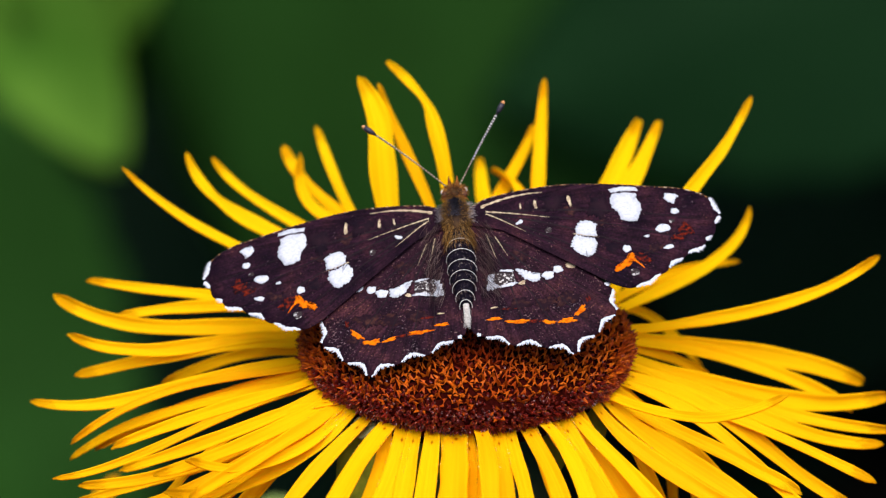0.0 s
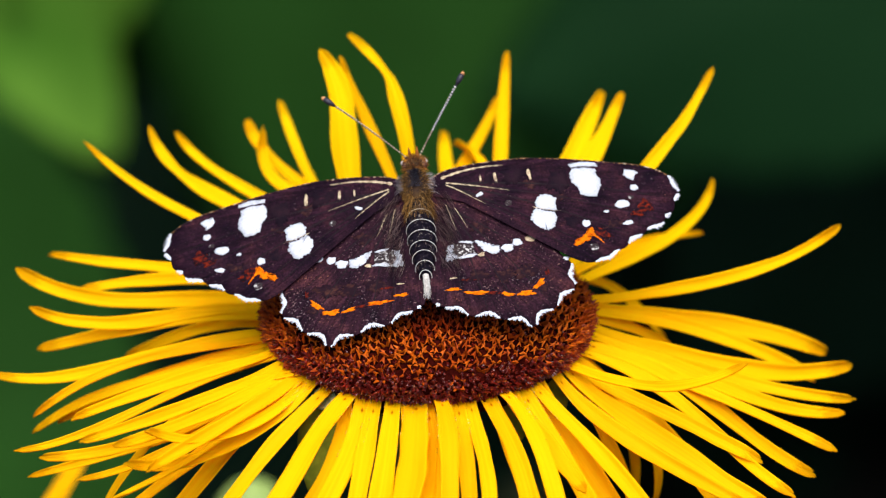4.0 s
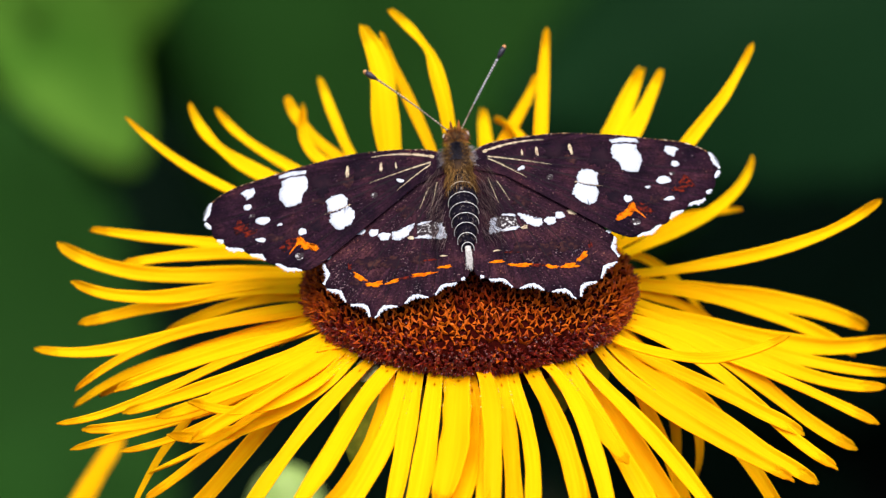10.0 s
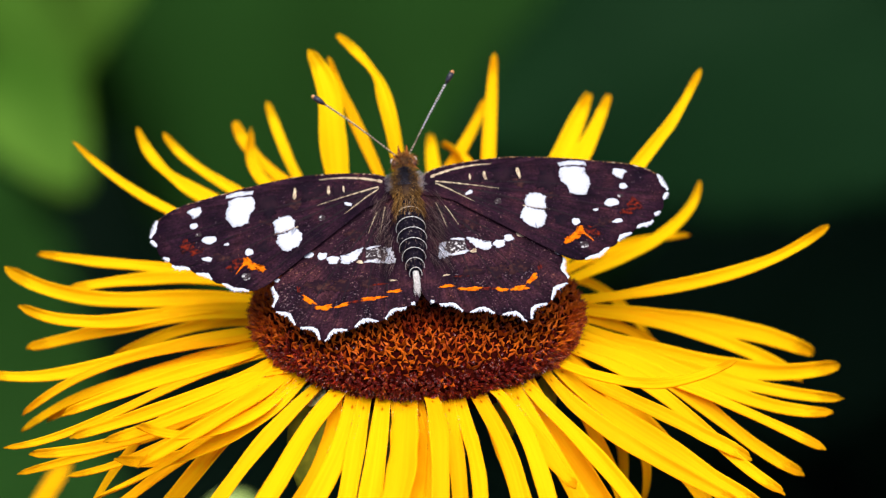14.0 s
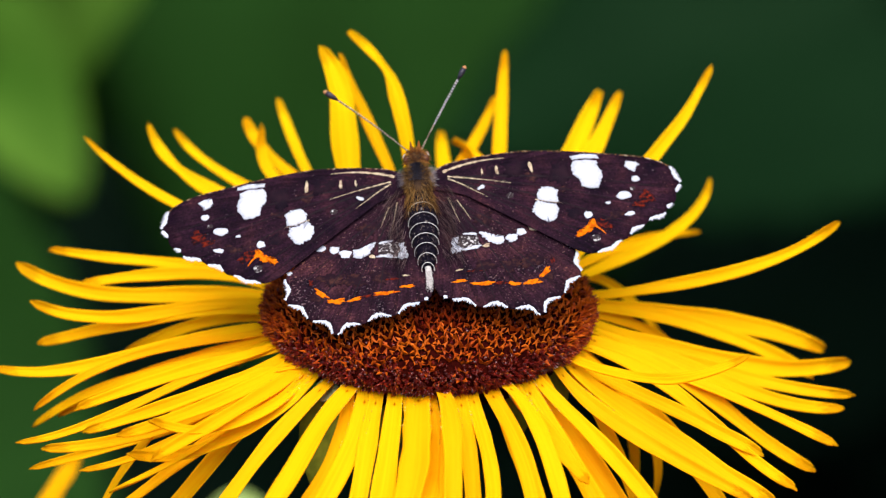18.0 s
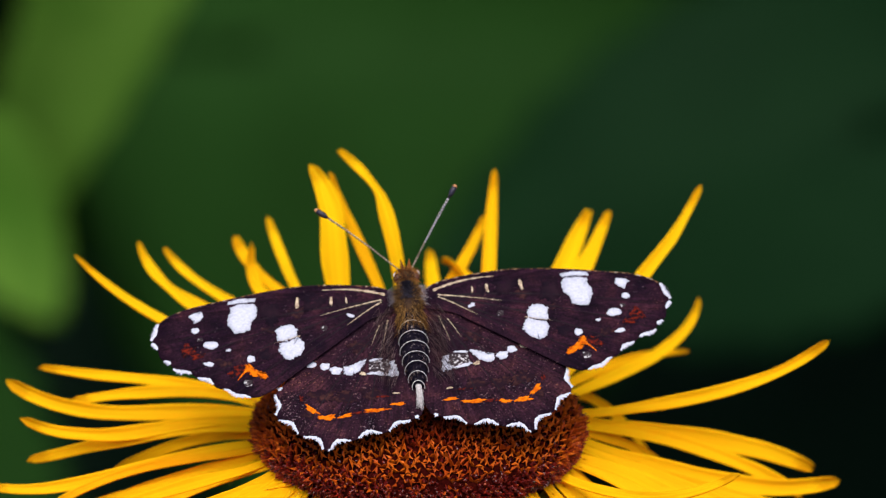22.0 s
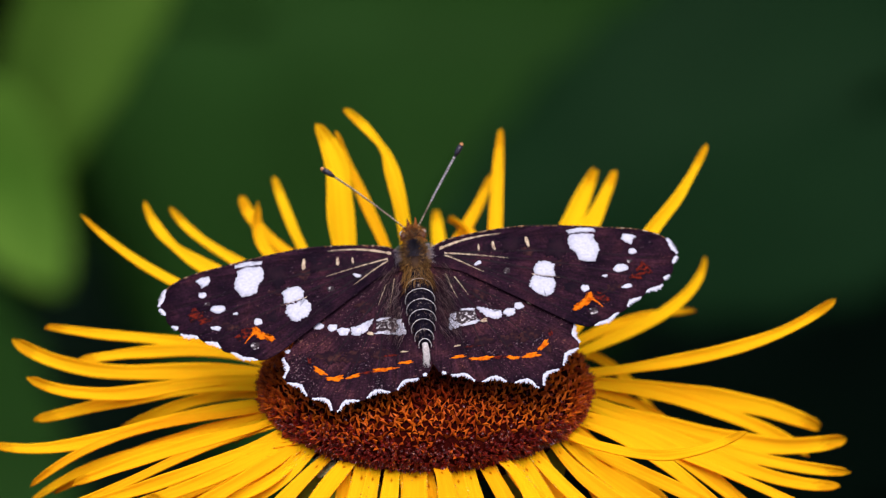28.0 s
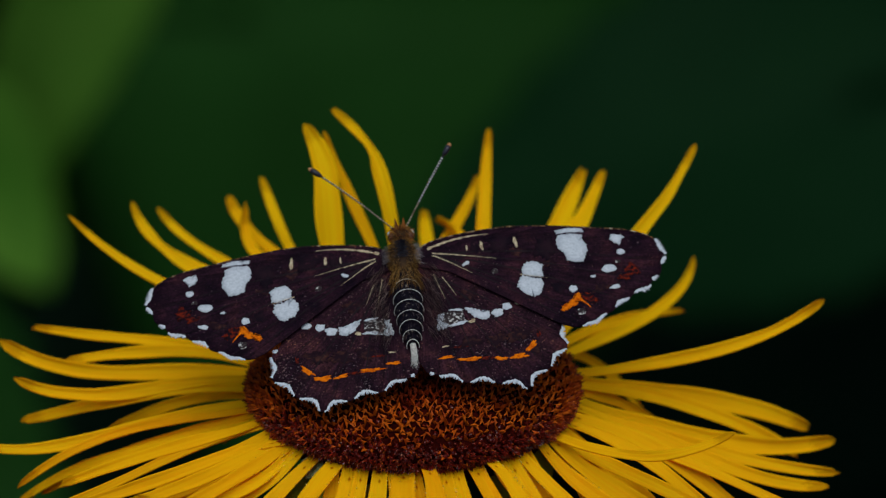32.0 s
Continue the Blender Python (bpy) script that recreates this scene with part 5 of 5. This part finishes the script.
def leafy_plant(name, base, label, leaves):
    """A stalk from the ground with broad leaves, each given by its foot and tip, width, face direction and material."""
    plant = thing(name, pose(*base), label, "plant", "background plants")
    top = max(l[0][2] for l in leaves)
    b = Vector(base)
    bm = bmesh.new()
    h = top - b.z
    tube(bm, [(0.01 * math.sin(i), 0.01 * math.cos(i * 1.3), h * i / 8) for i in range(9)], [0.009 - 0.0007 * i for i in range(9)], 10)
    part("stem", bm, STEM, plant, unit=1.0)
    for i, (foot, tip, width, face, mat, *cup) in enumerate(leaves):
        f, e = Vector(foot), Vector(tip)
        y = (e - f).normalized()
        z = Vector(face)
        z = (z - y * z.dot(y)).normalized()
        x = y.cross(z)
        m = Matrix((x, y, z)).transposed().to_4x4()
        m.translation = f - b
        bm = big_leaf_mesh((e - f).length, width, cup[0] if cup else 0.12, seed=i + 3)
        bmesh.ops.transform(bm, matrix=m, verts=bm.verts)
        leaf = part("leaf", bm, mat, plant, unit=1.0)
        bm = bmesh.new()
        root = Vector((0, 0, max(0.02, f.z - b.z - 0.06)))
        g = f - b
        tube(bm, [root, root.lerp(g, 0.5) + Vector((0, 0, 0.02)), g, m @ Vector((0, (e - f).length * 0.3, 0.001))], [0.004, 0.0035, 0.003, 0.002], 8)
        part("leaf_stalk", bm, mat, leaf, unit=1.0)
    return plant


leafy_plant("broad_leaved_plant", (-0.105, 0.46, GROUND), "tall plant with broad light green leaves behind the flower", [
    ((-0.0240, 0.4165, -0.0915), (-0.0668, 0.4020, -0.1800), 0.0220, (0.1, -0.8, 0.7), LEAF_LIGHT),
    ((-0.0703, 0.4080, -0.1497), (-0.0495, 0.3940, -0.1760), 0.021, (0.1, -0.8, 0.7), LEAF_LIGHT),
])
leafy_plant("broad_leaved_plant", (-0.17, 0.68, GROUND), "tall plant with broad mid-green leaves behind the flower", [
    ((-0.135, 0.60, -0.275), (-0.058, 0.56, -0.335), 0.082, (0.2, -0.7, 0.7), LEAF),
    ((-0.17, 0.64, -0.10), (-0.26, 0.50, -0.12), 0.12, (0, -0.2, 1), LEAF),
])
leafy_plant("broad_leaved_plant", (0.02, 0.74, GROUND), "tall plant with broad green leaves behind the flower, some darkened for shade", [
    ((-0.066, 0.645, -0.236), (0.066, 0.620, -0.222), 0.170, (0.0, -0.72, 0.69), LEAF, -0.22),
    ((0.120, 0.60, -0.222), (0.004, 0.58, -0.250), 0.07, (0.15, -0.75, 0.6), LEAF_DIM, -0.1),
    ((0.0, 0.72, -0.25), (0.135, 0.70, -0.235), 0.12, (0.0, -0.6, 0.7), LEAF_DIM),
    ((0.0, 0.78, -0.35), (-0.07, 0.64, -0.41), 0.12, (0.0, -0.6, 0.7), LEAF_SHADE),
])


def hedge():
    """A dense dark thicket that closes the place behind, deep shade put into its colour."""
    rnd = random.Random(77)
    verts, faces = [], []
    for _ in range(9000):
        kind = rnd.random()
        x = rnd.gauss(0, 0.75)
        edge = max(0.05, 1 - (x / 2.3) ** 2) * (1 + 0.5 * noise.noise(Vector((x * 2.1, 3.0, 0))))
        if kind < 0.2:
            p = Vector((x * 0.4, rnd.uniform(1.12, 1.45), rnd.uniform(-0.65, -0.36)))
        elif kind < 0.6:
            # overhang out of view, added to block sky light from the leaves below
            p = Vector((x, 1.25 + rnd.uniform(-0.7, 0.8) * edge, rnd.uniform(-0.07, -0.07 + 0.6 * edge)))
        else:
            p = Vector((x, 1.5 + rnd.gauss(0, 0.2) + 0.1 * x * x, -0.63 + rnd.random() ** 1.3 * 1.0 * edge))
        ln, w = rnd.uniform(0.06, 0.12), rnd.uniform(0.03, 0.06)
        q = Euler((rnd.uniform(-0.9, 0.9), rnd.uniform(-0.9, 0.9), rnd.uniform(0, 6.28))).to_matrix()
        n = len(verts)
        for x, y, z in ((0, 0, 0), (w, ln * 0.4, 0.012), (0, ln * 0.45, 0), (-w, ln * 0.4, 0.012), (w * 0.7, ln * 0.75, 0.008), (-w * 0.7, ln * 0.75, 0.008), (0, ln, -0.01)):
            verts.append(p + q @ Vector((x, y, z)))
        for a in ((0, 1, 2), (0, 2, 3), (2, 1, 4), (2, 5, 3), (2, 4, 6), (2, 6, 5)):
            faces.append([n + i for i in a])
    shrub = thing("thicket", pose(0, 1.4, GROUND), "dense thicket, deep shade put into its leaf colour, overhang added out of view", "shrub")
    root = Vector((0, 1.4, GROUND))
    me = bpy.data.meshes.new("foliage")
    me.from_pydata([tuple(v - root) for v in verts], [], faces)
    me.materials.append(LEAF_SHADE)
    ob = new("foliage", me)
    ob.parent = shrub
    tagged(ob, "", kind="stuff")
    for i in range(16):
        x = -1.2 + 0.16 * i + rnd.uniform(-0.05, 0.05)
        foot = Vector((x, rnd.uniform(-0.05, 0.3), 0))
        top = Vector((x * 1.1 + rnd.uniform(-0.2, 0.2), rnd.uniform(-0.35, 0.3), rnd.uniform(0.7, 1.0)))
        bm = bmesh.new()
        mid = foot.lerp(top, 0.5) + Vector((rnd.uniform(-0.05, 0.05), 0.08, 0))
        tube(bm, [foot, foot.lerp(mid, 0.5), mid, mid.lerp(top, 0.6), top], [0.012, 0.010, 0.009, 0.006, 0.003], 8)
        part("stem", bm, STEM, shrub, unit=1.0)


hedge()


# ---- the wings lift about their roots: seconds, left lift, right lift in degrees from the resting droop ----
def motions():
    left = [
        (0, -0.6), (0.5, 2), (1, 3), (1.5, 1), (2, -1), (2.5, 0), (4.5, -0.6), (5.5, 0.9), (7, 1.8), (7.5, -0.6), (9, 0), (10, 1.2), (11, 2.7),
        (12, 3.6), (13, 5.2), (14, 4), (16.5, 5.7), (19, 5.8), (21.5, 7), (22, 7.9), (23.5, 7), (25.5, 7.3), (28, 5.2), (30, 5.5), (30.5, 7), (32, 6),
    ]
    right = [
        (0, 3.2), (0.5, 4.8), (1.0, 4.5), (1.1, 14), (1.2, 11), (1.3, 9), (1.4, 1), (1.5, 21), (1.6, 16), (1.7, 9), (1.8, 34), (1.9, 3), (2.0, -2.5), (2.1, -1), (2.2, 3), (2.3, 6), (2.4, 4.5), (2.5, 3),
        (4.0, 0), (4.5, -6), (4.6, -1), (5, -0.6), (5.5, 7), (5.7, 9), (6, 8.3), (6.5, 6.2), (6.6, 8), (6.7, 13), (6.8, 8), (6.9, 9), (7, 18), (7.1, 18.5), (7.2, 20), (7.3, 11),
        (7.5, 7), (7.7, 3), (8, 0), (8.5, -1.5), (9, 0), (10, -1.5), (11, -1.5), (12, -0.9), (13, 0), (14.5, 0), (16.5, 1.2), (18, 1.5), (20, 2.1), (22, 2.4), (25, 3.3),
        (28, 3.6), (30, 4.3), (30.5, 5.1), (31, 4.5), (32, 3.6),
    ]
    # the hindwings follow the small swings of the body; the forewings keep their direction
    swing = [(0, 0.0), (5.0, -0.3), (7.0, -1.2), (8.2, 0.0), (9.0, 0.0), (11.0, 1.0), (13.0, 1.4), (17.0, 1.7), (25.0, 2.0), (28.0, 2.4), (32.0, 2.4)]
    for side, rows, fore, hind, sweep in ((-1, left, FORE_L, HIND_L, 0.0), (1, right, FORE_R, HIND_R, -1.0)):
        for wing, own in ((fore, False), (hind, True)):
            keys = []
            for t, lift in rows:
                turn = sweep + float(np.interp(t, [q[0] for q in swing], [q[1] for q in swing])) if own else 0.6
                keys.append((t, pose((side * HINGE + (0.22 if own else 0.15)) * MM, 0, 0, 0, -side * (lift - 6.0), 0) @ pose(0, 0, 0, 0, 0, turn)))
            walk(wing, keys)


motions()
